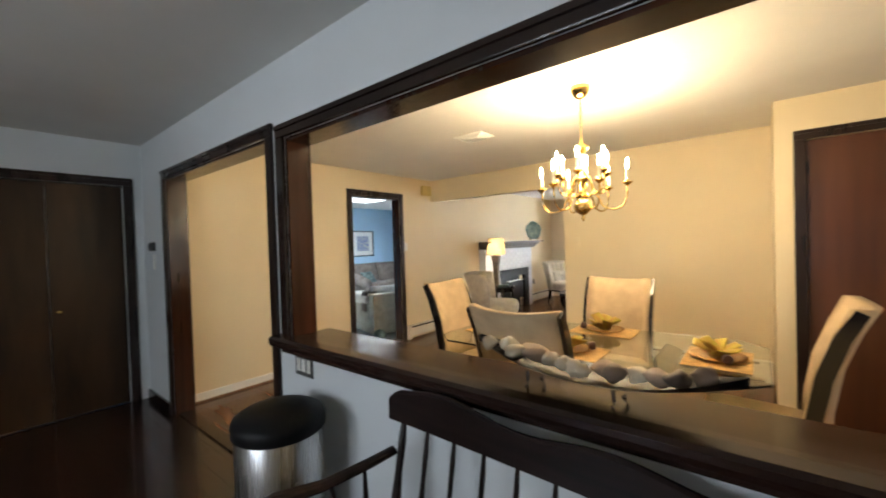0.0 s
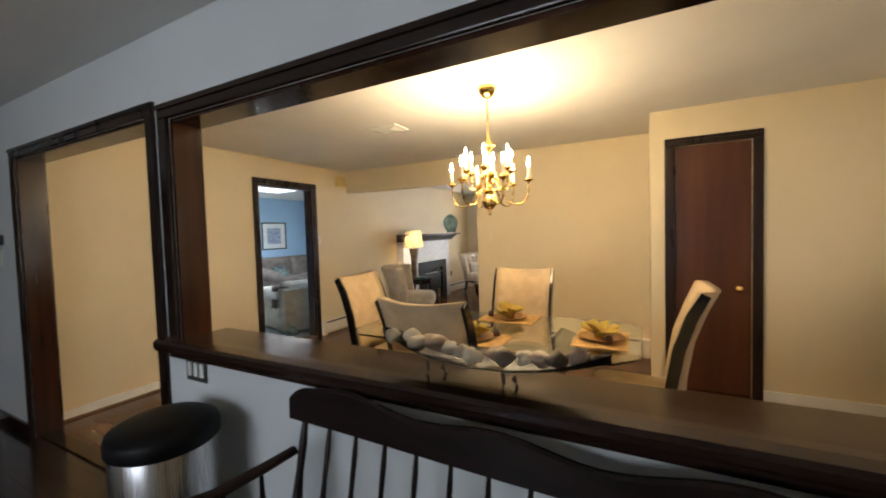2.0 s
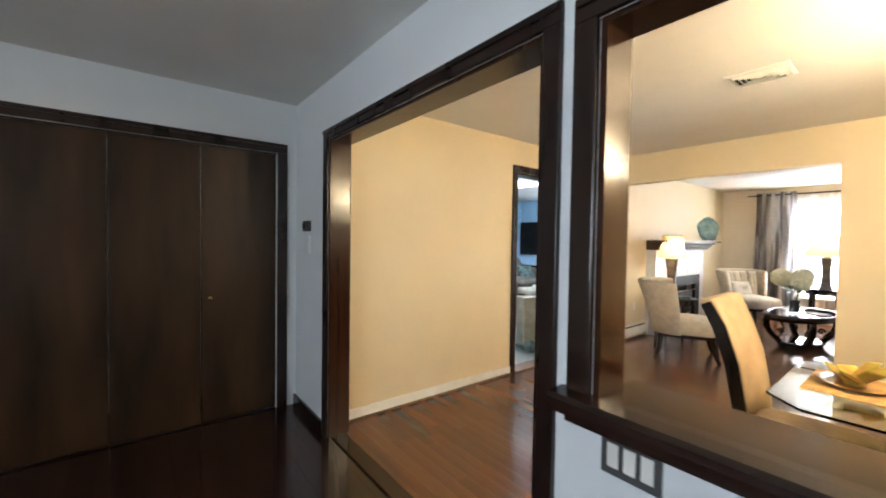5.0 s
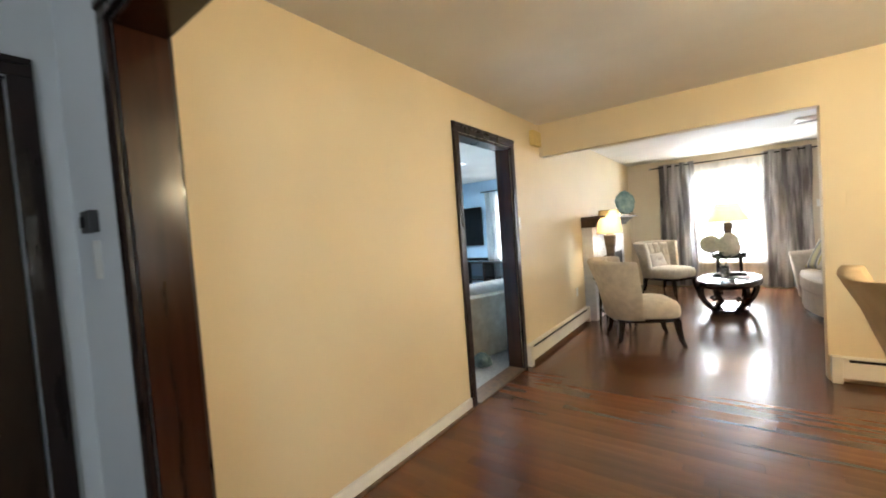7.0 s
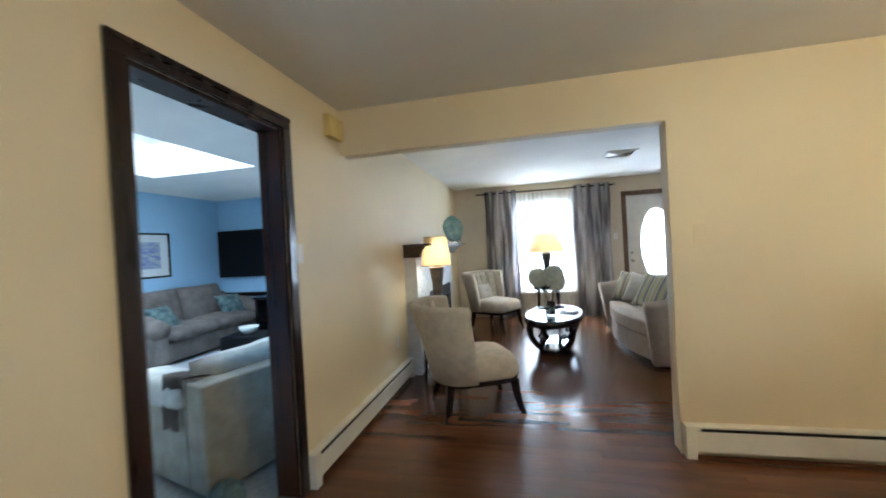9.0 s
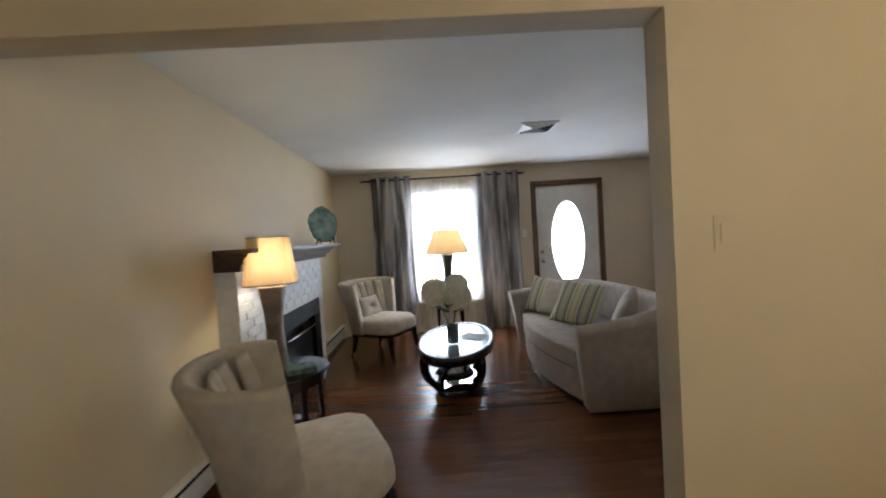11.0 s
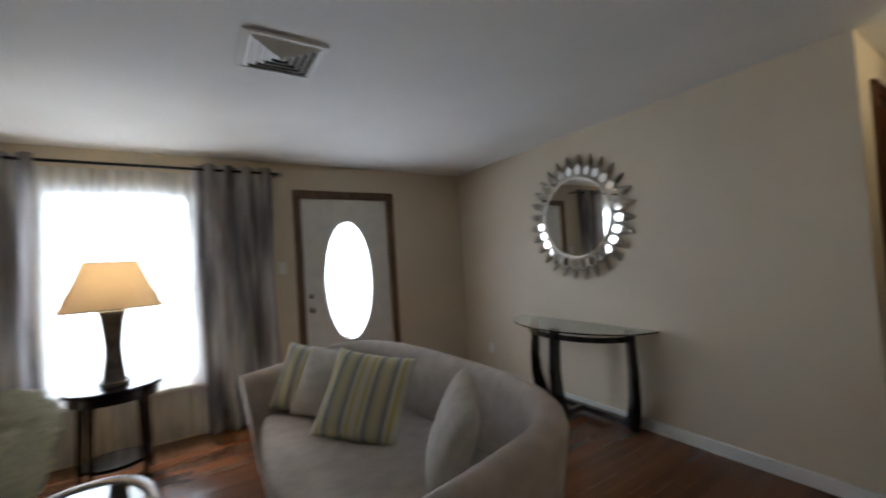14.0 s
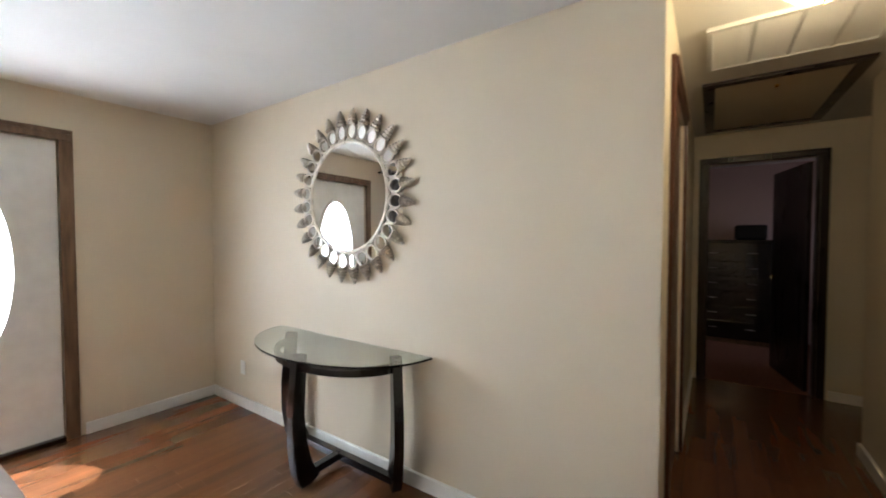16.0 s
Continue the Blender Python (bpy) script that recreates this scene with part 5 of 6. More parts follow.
part("rim", bm, BLACKWOOD, ct, smooth=True)
part("glass_top", lathe([(0.858, 0.448), (0.858, 0.456), (0.2, 0.456)], 48, sx=ra, sy=rb), COFFEEGLASS, ct, "inset clear glass top")
part("backing", lathe([(0.87, 0.400), (0.87, 0.404), (0.2, 0.404)], 48, sx=ra, sy=rb), BLACKWOOD, ct)
for sx in (-1, 1):
    for sy in (-1, 1):
        bm = bar([(0.30, 0.41), (0.32, 0.34), (0.315, 0.26), (0.28, 0.18), (0.21, 0.10), (0.16, 0.05), (0.15, 0.0)], [0.06, 0.055, 0.05, 0.05, 0.055, 0.06, 0.07], 0.05)
        f = part("leg", bm, BLACKWOOD, ct, "curved leg")
        f.matrix_basis = pose(0, sy * 0.10, 0, 0, 0, {(1, 1): 48, (1, -1): -48, (-1, 1): 132, (-1, -1): -132}[sx, sy]) @ Matrix.Diagonal((1.15, 1, 1, 1))
        sc = [(0.20 + 0.045 * (1 - k / 16) * math.cos(k * 0.55), 0, 0.20 + 0.045 * (1 - k / 16) * math.sin(k * 0.55)) for k in range(15)]
        f2 = part("scroll", tube(sc, 0.012, 6), BLACKWOOD, ct)
        f2.matrix_basis = pose(0, sy * 0.08, 0, 0, 0, {(1, 1): 48, (1, -1): -48, (-1, 1): 132, (-1, -1): -132}[sx, sy])
part("shelf", lathe([(0.62, 0.05), (0.64, 0.055), (0.64, 0.075), (0.62, 0.08)], 40, sx=ra, sy=rb), BLACKWOOD, ct)
part("shelf_mirror", lathe([(0.55, 0.081), (0.55, 0.084), (0.1, 0.084)], 40, sx=ra, sy=rb), MIRROR, ct, "glossy lower shelf")

va = thing("vase", -2.22, 6.92, 0.466, 0, "clear glass vase with dark stones and water", "vase")
part("glass_body", lathe([(0.048, 0), (0.052, 0.004), (0.052, 0.17), (0.047, 0.17), (0.047, 0.012), (0.002, 0.012)], 28), VASEGLASS, va, smooth=True)
part("stones", lathe([(0.044, 0.014), (0.045, 0.06), (0.03, 0.068), (0.004, 0.066)], 20), STONES, va)
fl = thing("flower_bunch", -2.22, 6.92, 0.55, 0, "three cream hydrangea heads with dark leaves in the vase", "flowers")
rnd = random.Random(8)
for hx, hy, hz, r in ((-0.14, -0.03, 0.385, 0.115), (0.06, 0.10, 0.405, 0.108), (0.065, -0.06, 0.335, 0.112)):
    part("stem", tube([(0, 0, -0.01), (hx * 0.3, hy * 0.3, 0.12), (hx, hy, hz)], 0.005, 6), LEAF, fl)
    bm = bmesh.new()
    for i in range(420):
        zz = 1 - 2 * (i + 0.5) / 420
        a = i * 2.39996
        d = Vector((math.sqrt(1 - zz * zz) * math.cos(a), math.sqrt(1 - zz * zz) * math.sin(a), zz))
        q = d.to_track_quat("Z", "Y").to_matrix().to_4x4()
        m = Matrix.Translation(Vector((hx, hy, hz)) + d * r * rnd.uniform(0.90, 1.02)) @ q @ pose(0, 0, 0, rnd.uniform(-30, 30), rnd.uniform(-30, 30), rnd.uniform(0, 90))
        cvt = bm.verts.new(m @ Vector((0, 0, -0.004)))
        for k in range(4):
            t = k * math.pi / 2
            p = [m @ Vector((0.019 * math.cos(t + o) * f, 0.019 * math.sin(t + o) * f, h)) for o, f, h in ((-0.6, 0.8, 0.003), (0, 1.1, 0.005), (0.6, 0.8, 0.003))]
            bm.faces.new([cvt] + [bm.verts.new(w) for w in p])
    part("flower_head", bm, PETAL, fl, "cream hydrangea head")
    cor = bmesh.new()
    lathe([(0.01, hz - r * 0.8), (r * 0.7, hz - r * 0.35), (r * 0.8, hz), (r * 0.6, hz + r * 0.5), (0.01, hz + r * 0.8)], 14, cor, at=(hx, hy, 0))
    part("flower_core", cor, PETAL, fl)
for i in range(7):
    a = i * 0.9
    bm = bmesh.new()
    cushion(0.13, 0.07, 0.006, 2, bm)
    part("leaf", bm, LEAF, fl, smooth=True).matrix_basis = pose(0.09 * math.cos(a), 0.09 * math.sin(a), 0.22 + 0.02 * (i % 3), 0, -25, a * 57.3)
bc = tagged(part("booklet", boxes((-0.11, -0.08, 0, 0.11, 0.08, 0.006)), PAPER), "pale open booklet on the coffee table", "booklet")
bc.matrix_world = pose(-2.02, 7.12, 0.466, 0, 0, -35)

# sofa: local +x is its back, it faces -x
so = thing("sofa", -0.91, 7.28, 0, 3, "curved taupe linen sofa with flared arms", "sofa")
path, tops, leans = [], [], []
for i in range(41):
    a = -math.pi / 2 + math.pi * i / 40
    c, s = math.cos(a), math.sin(a)
    k = (abs(c) ** 3.0 + abs(s) ** 3.0) ** (-1 / 3.0)
    path.append((0.04 + 0.38 * k * c, 0.92 * k * s))
path = [(-0.40, -0.89), (-0.30, -0.90), (-0.20, -0.905), (-0.08, -0.915)] + path + [(-0.08, 0.915), (-0.20, 0.905), (-0.30, 0.90), (-0.40, 0.89)]
for x, y in path:
    u = max(0.0, min(1.0, (x + 0.40) / 0.80))
    tops.append(0.705 + 0.105 * math.sin(u * math.pi / 2) ** 1.5)
    leans.append(0.075)
bm = shell(path, 0.05, tops, 0.135, leans)
for v in bm.verts:
    # the arm fronts rake forward towards the top
    f = max(0.0, min(1.0, (-0.15 - v.co.x) / 0.25))
    v.co.x -= 0.085 * f * max(0.0, (v.co.z - 0.05) / 0.65)
part("backrest", bm, SOFALINEN, so, smooth=True)
for y in (-0.30, 0.30):
    part("button", lathe([(0.018, 0), (0.016, 0.006), (0.004, 0.010)], 12), SOFALINEN, so).matrix_basis = pose(0.345, y, 0.62, 0, -78, 0)
outl = []
for i in range(33):
    a = -math.pi / 2 + math.pi * i / 32
    c, s = math.cos(a), math.sin(a)
    k = (abs(c) ** 3.0 + abs(s) ** 3.0) ** (-1 / 3.0)
    outl.append((0.04 + 0.32 * k * c, 0.855 * k * s))
front = [(-0.37 - 0.15 * math.cos(u * math.pi / 2), 0.86 * u) for u in [1, 0.9, 0.7, 0.4, 0, -0.4, -0.7, -0.9, -1]]
part("seat", prism(outl + [(-0.3, 0.85)] + front + [(-0.3, -0.85)], 0.30, 0.455, 0.05), SOFALINEN, so, "long curved seat cushion", smooth=True)
part("base", prism([(x * 0.97, y * 0.98) for x, y in outl + [(-0.3, 0.85)] + front + [(-0.3, -0.85)]], 0.06, 0.31, 0.008), SOFALINEN, so)
part("plinth", prism([(x * 0.92, y * 0.95) for x, y in outl + [(-0.3, 0.85)] + front + [(-0.3, -0.85)]], 0.0, 0.06), BLACKWOOD, so)
for (x, y, z, tilt, turn, mat, w, lab) in ((-1.07, 8.00, 0.65, 66, 138, STRIPE, 0.44, "olive and grey striped square cushion on the sofa"), (-0.98, 7.82, 0.64, 64, 136, PILLOW, 0.44, "beige square cushion on the sofa"),
                                          (-0.90, 7.43, 0.65, 56, 138, STRIPE, 0.50, "olive and grey striped square cushion leaning on the sofa back"), (-0.80, 6.70, 0.65, 68, 62, PILLOW, 0.46, "plain beige cushion by the sofa arm")):
    bm = bmesh.new()
    cushion(w, w, 0.15, 2.6, bm, 0.07)
    p = tagged(part("cushion", bm, mat, smooth=True), lab, "cushion", "sofa cushions")
    p.matrix_world = pose(x, y, z, 0, 0, turn - 180) @ pose(0, 0, 0, tilt, 0, 0) @ pose(0, 0, 0, 0, 0, -9)

# curtains
cu = thing("curtain", 0, 0, 0, 0, "grey patterned drapes with backlit streaks in their colour, and white sheers on a dark rod", "curtains")
part("rod", tube([(-3.34, 9.24, 2.285), (-0.97, 9.24, 2.285)], 0.012, 10), BLACKMETAL, cu)
for x in (-3.35, -0.96):
    part("finial", lathe([(0.012, -0.02), (0.022, -0.01), (0.024, 0.0), (0.018, 0.015), (0.004, 0.022)], 14), STEEL, cu).matrix_basis = pose(x, 9.24, 2.285, 0, 90, 0)
for x in (-3.25, -1.0):
    part("bracket", boxes((x - 0.008, 9.24, 2.275, x + 0.008, 9.35, 2.295)), BLACKMETAL, cu)
drape("drape", -3.21, -2.64, 9.235, 0.02, 2.33, 4, 0.075, DRAPE, cu, seed=1)
drape("drape", -1.67, -1.05, 9.235, 0.02, 2.33, 4, 0.07, DRAPE, cu, seed=2)
drape("sheer", -2.74, -1.60, 9.325, 0.03, 2.26, 14, 0.014, SHEER, cu, seed=3)

# console table: three sabre legs, half-round glass
co = thing("console_table", 0, 0, 0, 0, "half-round glass console table on espresso sabre legs", "console table")
outl = [(1.168, 7.60 + 0.70)] + [(1.168 - 0.47 * math.cos(a), 7.60 + 0.70 * math.sin(a) * 0.99) for a in [math.pi / 2 - math.pi * i / 30 for i in range(1, 30)]] + [(1.168, 7.60 - 0.70)]
part("glass_top", prism(outl, 0.75, 0.762, 0.003), TABLEGLASS, co, "half-round clear glass top")
arc = [(1.10 - 0.33 * math.cos(a), 7.57 + 0.50 * math.sin(a), 0.70) for a in [math.pi / 2 - math.pi * i / 24 for i in range(25)]]
bm = bmesh.new()
rings = []
for i, p in enumerate(arc):
    q = Vector((1.10, 7.57, 0)) - Vector((p[0], p[1], 0))
    q.normalize()
    rings.append([bm.verts.new((p[0] + q.x * d, p[1] + q.y * d, z)) for d, z in ((0, 0.675), (0.03, 0.675), (0.03, 0.715), (0, 0.715))])
for a, b in zip(rings, rings[1:]):
    for i in range(4):
        bm.faces.new((a[i], a[(i + 1) % 4], b[(i + 1) % 4], b[i]))
bm.faces.new(rings[0])
bm.faces.new(rings[-1])
part("apron", bm, BLACKWOOD, co)
for x, y, ang in ((0.80, 7.56, 180), (1.08, 7.09, 236), (1.08, 8.04, 124)):
    f = part("leg", bar([(-0.05, 0.0), (-0.005, 0.10), (0.025, 0.25), (0.032, 0.42), (0.018, 0.60), (0.005, 0.75)], [0.12, 0.115, 0.095, 0.08, 0.07, 0.065], 0.055), BLACKWOOD, co, "curved sabre leg")
    f.matrix_basis = pose(x, y, 0, 0, 0, ang)
    c, s = math.cos(radians(ang)), math.sin(radians(ang))
    p0, p1 = Vector((x, y, 0.05)), Vector((1.08, 7.565, 0.05))
    dv = (p1 - p0)
    f = part("stretcher", boxes((0.02, -0.022, 0.03, dv.length, 0.022, 0.075), bevel=0.004), BLACKWOOD, co)
    f.matrix_basis = pose(x, y, 0, 0, 0, math.degrees(math.atan2(dv.y, dv.x)))

# sunburst mirror on the wall
mi = thing("wall_mirror", 1.172, 7.555, 1.675, 0, "round sunburst mirror in a champagne silver frame", "mirror")
bm = lathe([(0.34, 0), (0.34, 0.014), (0.1, 0.014)], 64)
part("mirror_glass", bm, MIRROR, mi, "round mirror glass").matrix_basis = pose(-0.01, 0, 0, 0, -90, 0)


def ring_of(r, n=64):
    return [(r * math.cos(2 * math.pi * i / n), r * math.sin(2 * math.pi * i / n), 0) for i in range(n + 1)]


part("inner_ring", tube(ring_of(0.348), 0.014, 8), SILVER, mi, smooth=True).matrix_basis = pose(-0.020, 0, 0, 0, -90, 0)
part("back_ring", tube(ring_of(0.405), 0.052, 8, flat=0.10), SILVER, mi).matrix_basis = pose(-0.007, 0, 0, 0, -90, 0)
N = 28
src = None
for i in range(N):
    base = pose(-0.020, 0, 0, 0, -90, 0) @ pose(0, 0, 0, 0, 0, 360 / N * (i + 0.5)) @ pose(0.408, 0, 0)
    if not src:
        pts = [(0.047 * math.cos(2 * math.pi * k / 20), 0.041 * math.sin(2 * math.pi * k / 20), 0) for k in range(21)]
        o = part("oval_ring", tube(pts, 0.0085, 6), SILVER, mi, smooth=True)
        g = part("small_mirror", lathe([(0.040, -0.004), (0.040, 0.0), (0.01, 0.0)], 18, sx=1.1), MIRROR, o)
        sp = [(0.046 + k / 10 * 0.098, 0, 0) for k in range(11)]
        s = part("spike", tube(sp, [0.030, 0.036, 0.027, 0.032, 0.022, 0.027, 0.017, 0.021, 0.011, 0.012, 0.003], 8), SILVER, o, "ribbed pointed ray")
        src = (o.data, g.data, s.data)
    else:
        o = new("oval_ring", src[0])
        o.parent = mi
        for nm, dat in (("small_mirror", src[1]), ("spike", src[2])):
            k = new(nm, dat)
            k.parent = o
    o.matrix_basis = base

# ---- hallway ----
hl = thing("ceiling_light", 1.42, 5.33, CEIL, 0, "brass-rimmed glass dome ceiling light, lit", "ceiling light")
part("base", lathe([(0.15, 0), (0.15, -0.012), (0.125, -0.03), (0.118, -0.032)], 36), BRASS, hl, smooth=True)
g = part("dome", lathe([(0.118, -0.03), (0.125, -0.05), (0.115, -0.085), (0.085, -0.115), (0.045, -0.133), (0.01, -0.138)], 36), DOME, hl, "lit frosted glass dome", smooth=True)
g.visible_shadow = False
part("finial", lathe([(0.01, -0.136), (0.014, -0.144), (0.006, -0.156), (0.002, -0.16)], 12), BRASS, hl)
rg = thing("return_grille", 2.02, 5.33, CEIL, 0, "white framed return-air grille in the hallway ceiling", "grille")
for r in ((-0.28, -0.36, -0.255, 0.36), (0.255, -0.36, 0.28, 0.36), (-0.255, -0.36, 0.255, -0.335), (-0.255, 0.335, 0.255, 0.36)):
    part("frame", boxes((r[0], r[1], -0.02, r[2], r[3], 0), bevel=0.003), TRIM, rg)
for y in (-0.17, 0.0, 0.17):
    part("rib", boxes((-0.255, y - 0.008, -0.016, 0.255, y + 0.008, 0), bevel=0.002), TRIM, rg)
for i in range(24):
    x = -0.25 + i * 0.0213
    f = part("slat", boxes((-0.008, -0.335, -0.002, 0.008, 0.335, 0.0)), TRIM, rg)
    f.matrix_basis = pose(x, 0, -0.008, 0, 35, 0)
ha = thing("attic_hatch", 3.25, 5.32, CEIL, 0, "attic stair hatch framed in dark wood", "hatch")
for r in ((-0.70, -0.40, -0.63, 0.40), (0.63, -0.40, 0.70, 0.40), (-0.63, -0.40, 0.63, -0.33), (-0.63, 0.33, 0.63, 0.40)):
    part("frame", boxes((r[0], r[1], -0.02, r[2], r[3], 0), bevel=0.004), DARKWOOD, ha)
part("panel", boxes((-0.63, -0.33, -0.008, 0.63, 0.33, 0)), BEIGE, ha)
part("pull", lathe([(0.012, 0), (0.012, -0.01), (0.004, -0.02)], 12), BRASS, ha).matrix_basis = pose(-0.45, 0, -0.008)

# bedroom beyond: dark chest with drawers
dr = thing("chest_of_drawers", 6.15, 5.42, 0, 90, "tall dark wooden chest of drawers", "dresser")
part("body", boxes((-0.42, -0.24, 0.06, 0.42, 0.24, 1.35), bevel=0.008), BLACKWOOD, dr)
part("top", boxes((-0.45, -0.24, 1.35, 0.45, 0.27, 1.385), bevel=0.008), BLACKWOOD, dr)
part("plinth", boxes((-0.40, -0.22, 0, 0.40, 0.22, 0.06)), ENTRYTRIM, dr)
for k in range(6):
    for s in (-1, 1):
        w = part("drawer", boxes((0.01 if s > 0 else -0.40, 0.24, 0.12 + k * 0.20, 0.40 if s > 0 else -0.01, 0.258, 0.30 + k * 0.20), bevel=0.005), BLACKWOOD, dr)
        part("handle", tube([(s * 0.205 - 0.05, 0.258, 0.21 + k * 0.20), (s * 0.205 - 0.04, 0.28, 0.21 + k * 0.20), (s * 0.205 + 0.04, 0.28, 0.21 + k * 0.20), (s * 0.205 + 0.05, 0.258, 0.21 + k * 0.20)], 0.006, 6), STEEL, w)
bx = tagged(part("jewel_box", boxes((-0.17, -0.12, 0, 0.17, 0.12, 0.20), bevel=0.03), BLACKPLASTIC), "black box on the chest of drawers", "box")
bx.matrix_world = pose(6.15, 5.22, 1.385, 0, 0, 90)

# ---- family room ----


def couch(x, y, turn, length, mat, label, seats):
    ob = thing("couch", x, y, 0, turn, label, "sofa")
    h = length / 2
    part("base", boxes((-h + 0.05, -0.42, 0.04, h - 0.05, 0.42, 0.30), bevel=0.03), mat, ob)
    for s in (-1, 1):
        bm = bmesh.new()
        tube([(s * (h - 0.13), -0.46, 0.47), (s * (h - 0.13), -0.2, 0.53), (s * (h - 0.13), 0.2, 0.58), (s * (h - 0.13), 0.42, 0.60)], [0.13, 0.15, 0.15, 0.14], 14, bm)
        part("arm", bm, mat, ob, smooth=True)
        part("arm_panel", boxes((s * (h - 0.13) - 0.11, -0.44, 0.04, s * (h - 0.13) + 0.11, 0.42, 0.50), bevel=0.03), mat, ob)
    w = (length - 0.5) / seats
    for i in range(seats):
        cx = -h + 0.25 + w * (i + 0.5)
        bm = bmesh.new()
        cushion(w * 1.0, 0.74, 0.22, 5, bm)
        part("seat_cushion", bm, mat, ob, smooth=True).matrix_basis = pose(cx, -0.12, 0.38)
        bm = bmesh.new()
        cushion(w * 1.03, 0.60, 0.28, 3.2, bm, 0.03)
        part("back_cushion", bm, mat, ob, smooth=True).matrix_basis = pose(cx, 0.26, 0.66, 76, 0, 0)
    part("back", boxes((-h + 0.08, 0.30, 0.10, h - 0.08, 0.46, 0.80), bevel=0.05), mat, ob)
    return ob


couch(-7.50, 7.02, 90, 2.15, TAUPE, "brown plush two-seat sofa against the blue wall", 2)


def soft_block(x0, y0, z0, x1, y1, z1, edge):
    bm = boxes((x0, y0, z0, x1, y1, z1))
    bmesh.ops.bevel(bm, geom=list(bm.edges), offset=edge, segments=4, affect="EDGES", profile=0.5)
    return bm


# armchair seen from behind: local x runs along its back, local y points out of its back
lv = thing("armchair", -4.27, 3.86, 0, -106, "pale grey upholstered armchair with a pillow-top arm", "armchair")
part("back", soft_block(-1.15, -0.18, 0.03, 0, 0, 0.66, 0.015), LOVESEAT, lv)
part("base", soft_block(-1.14, -0.92, 0.03, -0.01, -0.18, 0.30, 0.02), LOVESEAT, lv)
for x0 in (-0.22, -1.15):
    arm = part("arm", soft_block(x0, -0.94, 0.03, x0 + 0.22, -0.18, 0.52, 0.02), LOVESEAT, lv, smooth=False)
    bm = bmesh.new()
    cushion(0.80, 0.30, 0.20, 3.2, bm)
    part("arm_pillow", bm, PALEFAB, arm, "plump pale arm pad", smooth=True).matrix_basis = pose(x0 + 0.11, -0.56, 0.56, 0, 0, 90)
bm = bmesh.new()
cushion(0.72, 0.74, 0.22, 5, bm)
part("seat_cushion", bm, LOVESEAT, lv, smooth=True).matrix_basis = pose(-0.575, -0.56, 0.40)
bm = bmesh.new()
cushion(1.08, 0.42, 0.28, 3.2, bm, 0.03)
part("back_cushion", bm, PALEFAB, lv, "pale plump back cushion", smooth=True).matrix_basis = pose(-0.60, -0.28, 0.56, 78, 0, 0)
tb = thing("throw_blanket", -4.27, 3.86, 0, -106, "grey-green throw tucked over the armchair arm", "blanket")
bm = bmesh.new()
rows = []
for i in range(17):
    u = i / 16
    row = []
    for j in range(9):
        v = j / 8
        # over the arm from its inner side to the outside
        if u < 0.5:
            px, pz = -0.24 + 0.48 * u, 0.68 - 0.05 * (1 - 2 * u) ** 2
        else:
            px, pz = 0.012 + 0.012 * math.sin(6 * v), 0.68 - 0.62 * (u - 0.5)
        row.append(bm.verts.new((px + 0.008 * math.sin(15 * v), -0.40 + 0.22 * v + 0.015 * math.sin(5 * u), pz + 0.012 * math.sin(13 * v + 3 * u))))
    rows.append(row)
for a, b in zip(rows, rows[1:]):
    for j in range(8):
        bm.faces.new((a[j], a[j + 1], b[j + 1], b[j]))
bmesh.ops.solidify(bm, geom=list(bm.faces), thickness=0.012)
part("fabric", bm, TAUPE, tb, smooth=True)
for x, y, t in ((-7.35, 6.38, 100), (-7.40, 7.66, 75)):
    bm = bmesh.new()
    cushion(0.42, 0.42, 0.14, 2.6, bm, 0.06)
    p = tagged(part("cushion", bm, GREENPILLOW, smooth=True), "teal leaf-patterned cushion on the brown sofa", "cushion", "family room cushions")
    p.matrix_world = pose(x, y, 0.58, 0, 0, t) @ pose(0, 0, 0, 55, 0, 0)
pic = thing("framed_picture", -8.0, 6.75, 1.47, 0, "framed beach print with a white mount", "picture")
for r in ((-0.36, -0.34, -0.335, 0.34), (0.335, -0.34, 0.36, 0.34), (-0.335, -0.34, 0.335, -0.315), (-0.335, 0.315, 0.335, 0.34)):
    part("frame", boxes((0.0, r[0], r[1], 0.025, r[2], r[3]), bevel=0.003), BLACKWOOD, pic)
part("mount", boxes((0, -0.335, -0.315, 0.008, 0.335, 0.315)), PAPER, pic)
part("print", boxes((0.008, -0.20, -0.20, 0.011, 0.20, 0.20)), PAINTING, pic, "blurred beach scene in blue and sand")
structure("trim_2", boxes((-8.0, 1.5, 0.66, -7.98, 8.15, 0.74), (-7.98, 8.13, 0.66, -3.905, 8.15, 0.74), bevel=0.004), BLACKWOOD, "dark chair rail round the family room", "chair rail")
tv = thing("television", -7.24, 8.10, 1.44, 0, "large flat black television mounted on the blue wall", "television")
part("bezel", boxes((-0.72, -0.035, -0.42, 0.72, 0, 0.42), bevel=0.005), BLACKPLASTIC, tv)
part("screen", boxes((-0.705, -0.038, -0.405, 0.705, -0.035, 0.405)), SCREEN, tv)
part("wall_bracket", boxes((-0.2, 0, -0.15, 0.2, 0.05, 0.15)), BLACKMETAL, tv)
ms = thing("media_stand", -6.30, 7.86, 0, 0, "dark wooden media stand below the television", "media stand")
part("top", boxes((-0.65, -0.24, 0.66, 0.65, 0.24, 0.70), bevel=0.006), BLACKWOOD, ms)
for x in (-0.62, -0.02, 0.58):
    part("side", boxes((x, -0.22, 0, x + 0.04, 0.22, 0.66)), BLACKWOOD, ms)
part("shelf", boxes((-0.58, -0.22, 0.30, 0.58, 0.22, 0.33)), BLACKWOOD, ms)
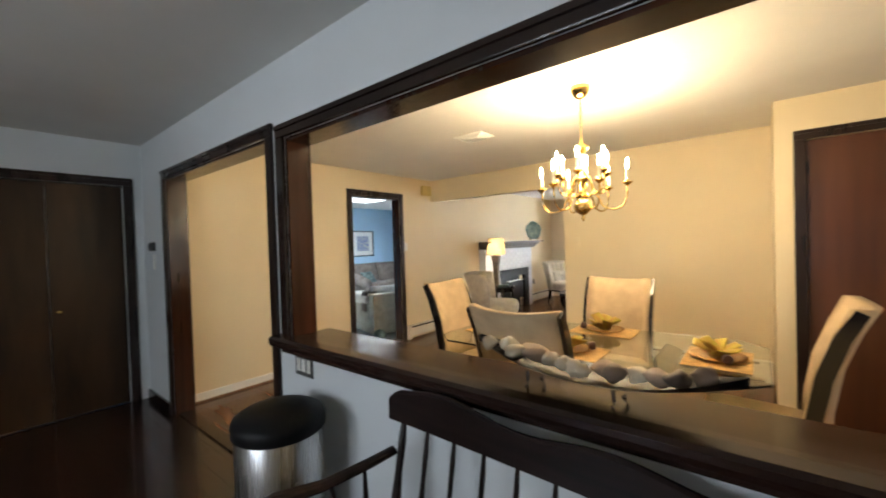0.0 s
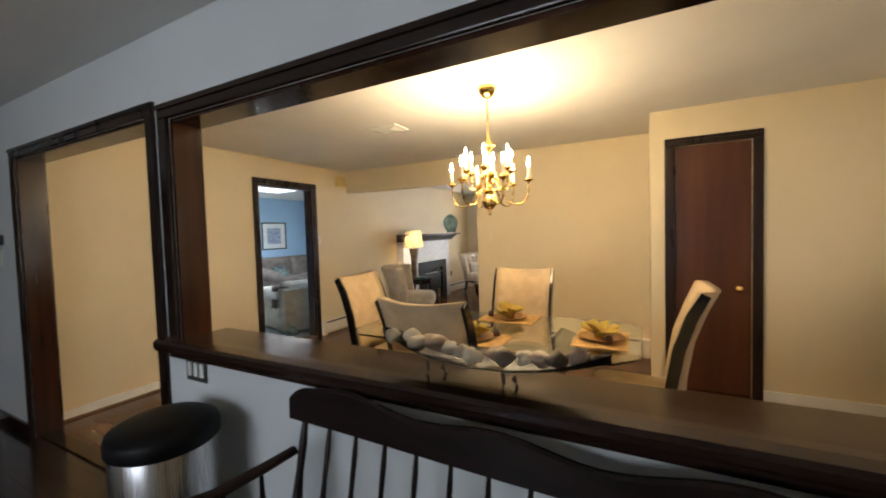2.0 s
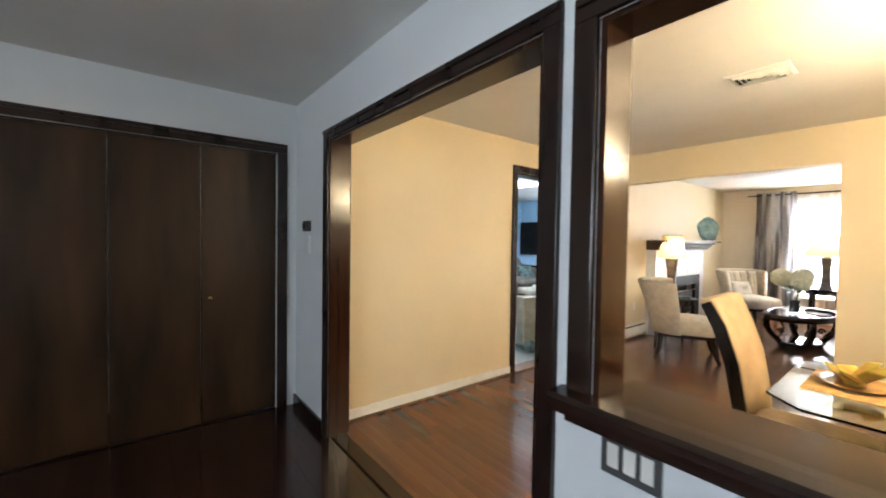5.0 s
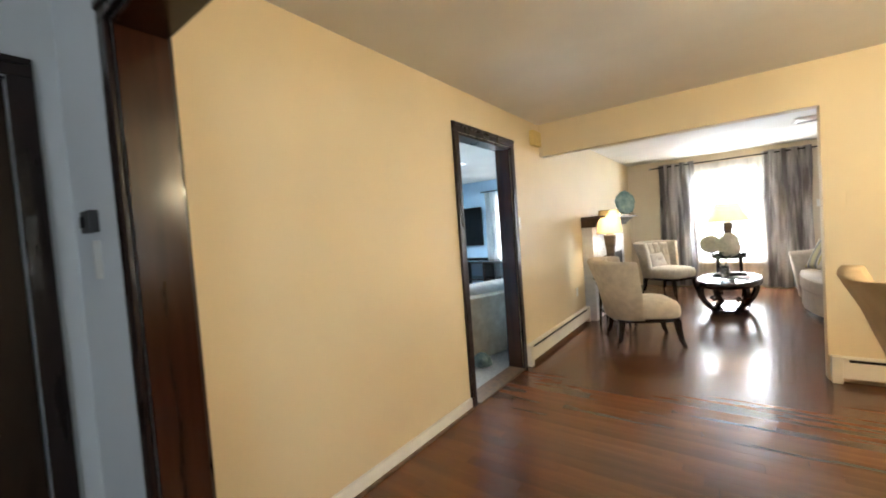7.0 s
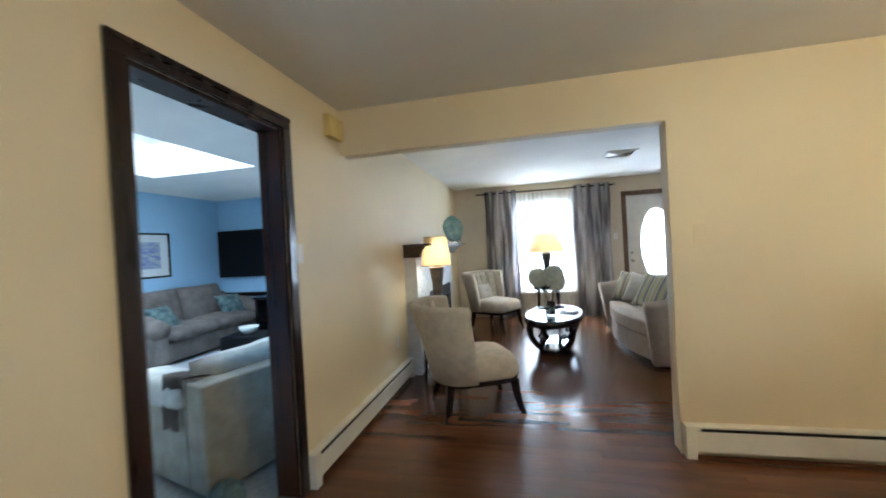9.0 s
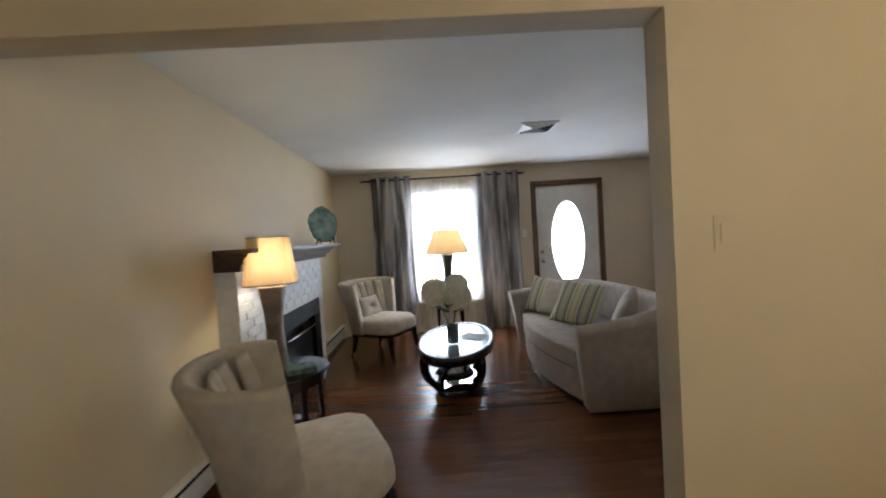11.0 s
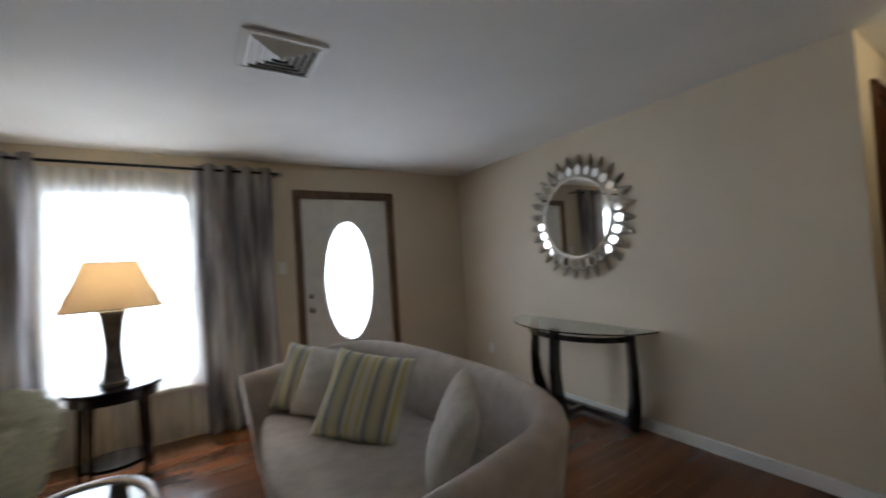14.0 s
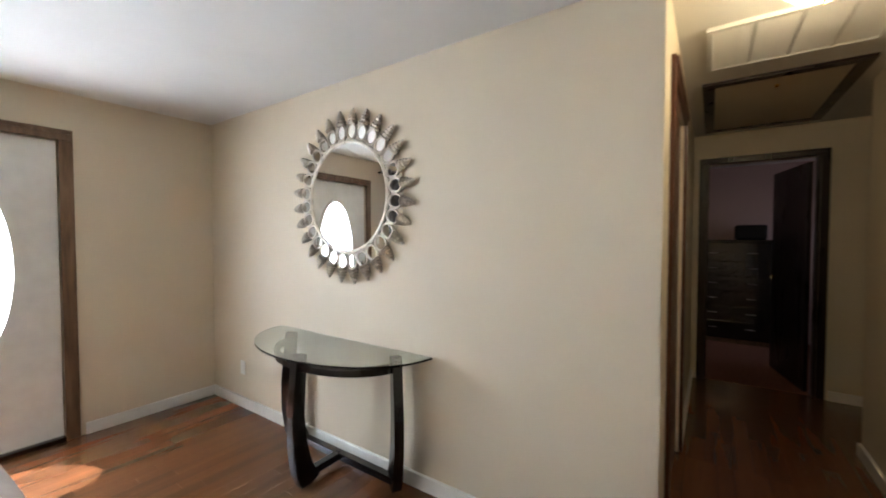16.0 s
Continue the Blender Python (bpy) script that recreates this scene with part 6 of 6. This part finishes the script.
ot = thing("ottoman", -5.99, 6.34, 0, 10, "dark brown leather ottoman", "ottoman")
part("body", boxes((-0.26, -0.22, 0.05, 0.26, 0.22, 0.40), bevel=0.03), BLACKPLASTIC, ot)
for sx in (-0.2, 0.2):
    for sy in (-0.16, 0.16):
        part("foot", lathe([(0.03, 0), (0.035, 0.05)], 10, at=(sx, sy, 0)), BLACKWOOD, ot)
bw = tagged(part("white_bowl", lathe([(0.05, 0), (0.09, 0.03), (0.12, 0.09), (0.115, 0.09), (0.08, 0.03), (0.004, 0.01)], 24), PLASTICWHITE, smooth=True), "white bowl on the ottoman", "bowl")
bw.matrix_world = pose(-5.99, 6.34, 0.40)
td = tagged(part("crumpled_toy", lathe([(0.03, 0), (0.10, 0.03), (0.09, 0.09), (0.05, 0.13), (0.005, 0.15)], 9), GREENPILLOW), "crumpled teal bundle on the floor by the armchair", "bundle")
td.matrix_world = pose(-4.15, 3.86, 0.0)

# ---- floor planks and bricks, last ----
W, T = 0.083, 0.014
LEN = (0.55, 0.85, 1.15, 1.5)


def plank_mesh(length, mat, name="plank"):
    bm = bmesh.new()
    e = 0.0008
    v0 = [bm.verts.new(p) for p in ((0, 0, -T), (length, 0, -T), (length, W, -T), (0, W, -T))]
    v1 = [bm.verts.new(p) for p in ((0, 0, -e), (length, 0, -e), (length, W, -e), (0, W, -e))]
    v2 = [bm.verts.new(p) for p in ((e, e, 0), (length - e, e, 0), (length - e, W - e, 0), (e, W - e, 0))]
    for a, b in ((v0, v1), (v1, v2)):
        for i in range(4):
            bm.faces.new((a[i], a[(i + 1) % 4], b[(i + 1) % 4], b[i]))
    bm.faces.new(v2)
    me = bpy.data.meshes.new(name)
    bm.to_mesh(me)
    bm.free()
    me.materials.append(mat)
    return me


PLANKS = {n: plank_mesh(n, PLANK_OB) for n in LEN}
floor_ob = bpy.data.objects["floor"]


def lay(x0, x1, y0, y1, name, mat, near=None, seed=1, label=""):
    """Strips along x. Those inside the near stretch are planks of their own."""
    rnd = random.Random(seed)
    verts, faces = [], []
    e = 0.0008
    made = 0
    y = y0
    while y < y1 - 0.01:
        w = min(W, y1 - y)
        x = x0
        first_len = rnd.uniform(0.2, 0.8)
        while x < x1 - 0.02:
            n = rnd.choice(LEN) if x > x0 else first_len
            end = min(x1, x + n)
            if near and x > x0 and end == x + n and w == W and near[0] < x + n / 2 < near[1] and near[2] < y < near[3] and made < 290:
                ob = new("plank", PLANKS[n])
                ob.parent = floor_ob
                ob.location = (x, y, rnd.uniform(-0.00015, 0.00015))
                made += 1
            else:
                i = len(verts)
                z = rnd.uniform(-0.00015, 0.00015)
                verts += [(x, y, -T), (end, y, -T), (end, y + w, -T), (x, y + w, -T), (x, y, z - e), (end, y, z - e), (end, y + w, z - e), (x, y + w, z - e), (x + e, y + e, z), (end - e, y + e, z), (end - e, y + w - e, z), (x + e, y + w - e, z)]
                for a in (0, 4):
                    for k in range(4):
                        faces.append((i + a + k, i + a + (k + 1) % 4, i + a + 4 + (k + 1) % 4, i + a + 4 + k))
                faces.append((i + 8, i + 9, i + 10, i + 11))
            x = end
        y += w
    me = bpy.data.meshes.new(name)
    me.from_pydata(verts, [], faces)
    me.materials.append(mat)
    ob = new(name, me)
    ob.parent = floor_ob
    tagged(ob, label, kind="stuff")


lay(-3.775, 2.4, 1.12, 9.35, "floor_planks", PLANK_ISL, (-3.6, -1.0, 1.3, 6.6), 1, "red-brown varnished oak strip flooring")
lay(2.4, 4.17, 4.5, 5.81, "hall_planks", PLANK_ISL, None, 2, "red-brown varnished oak strip flooring")
W = 0.12
lay(-4.40, 2.4, -2.58, 1.07, "kitchen_planks", KPLANK, None, 3, "dark brown varnished kitchen planks")

BL, BH = 0.20, 0.062
bm = bmesh.new()
box(bm, 0, 0, 0, 0.012, BL - 0.010, BH - 0.009, bevel=0.003)
brick_me = bpy.data.meshes.new("brick")
bm.to_mesh(brick_me)
bm.free()
brick_me.materials.append(BRICK)
bm = bmesh.new()
box(bm, 0, 0, 0, 0.012, BL / 2 - 0.010, BH - 0.009, bevel=0.003)
half_me = bpy.data.meshes.new("brick_half")
bm.to_mesh(half_me)
bm.free()
half_me.materials.append(BRICK)
rnd = random.Random(3)
row = 0
z = 0.004
while z + BH <= 1.275:
    cells = [FY0 + 0.005 + k * BL / 2 for k in range(19)]
    k = row % 2
    spans = [(0, 1)] if k else []
    i = 1 if k else 0
    while i < 19:
        n = 2 if i + 2 <= 19 else 1
        spans.append((i, n))
        i += n
    for i, n in spans:
        y0, y1 = cells[i], cells[i] + n * BL / 2 - 0.01
        if z < 0.83 and y1 > 6.575 and y0 < 7.785:
            if n == 2 and (y0 + BL / 2 - 0.01 <= 6.575):
                n = 1
            elif n == 2 and y0 + BL / 2 >= 7.785:
                n, y0 = 1, y0 + BL / 2
            else:
                continue
        ob = new("brick", brick_me if n == 2 else half_me)
        ob.parent = fp
        ob.location = (FX - 0.016 + rnd.uniform(-0.0015, 0.0015), y0, z)
    z += BH
    row += 1
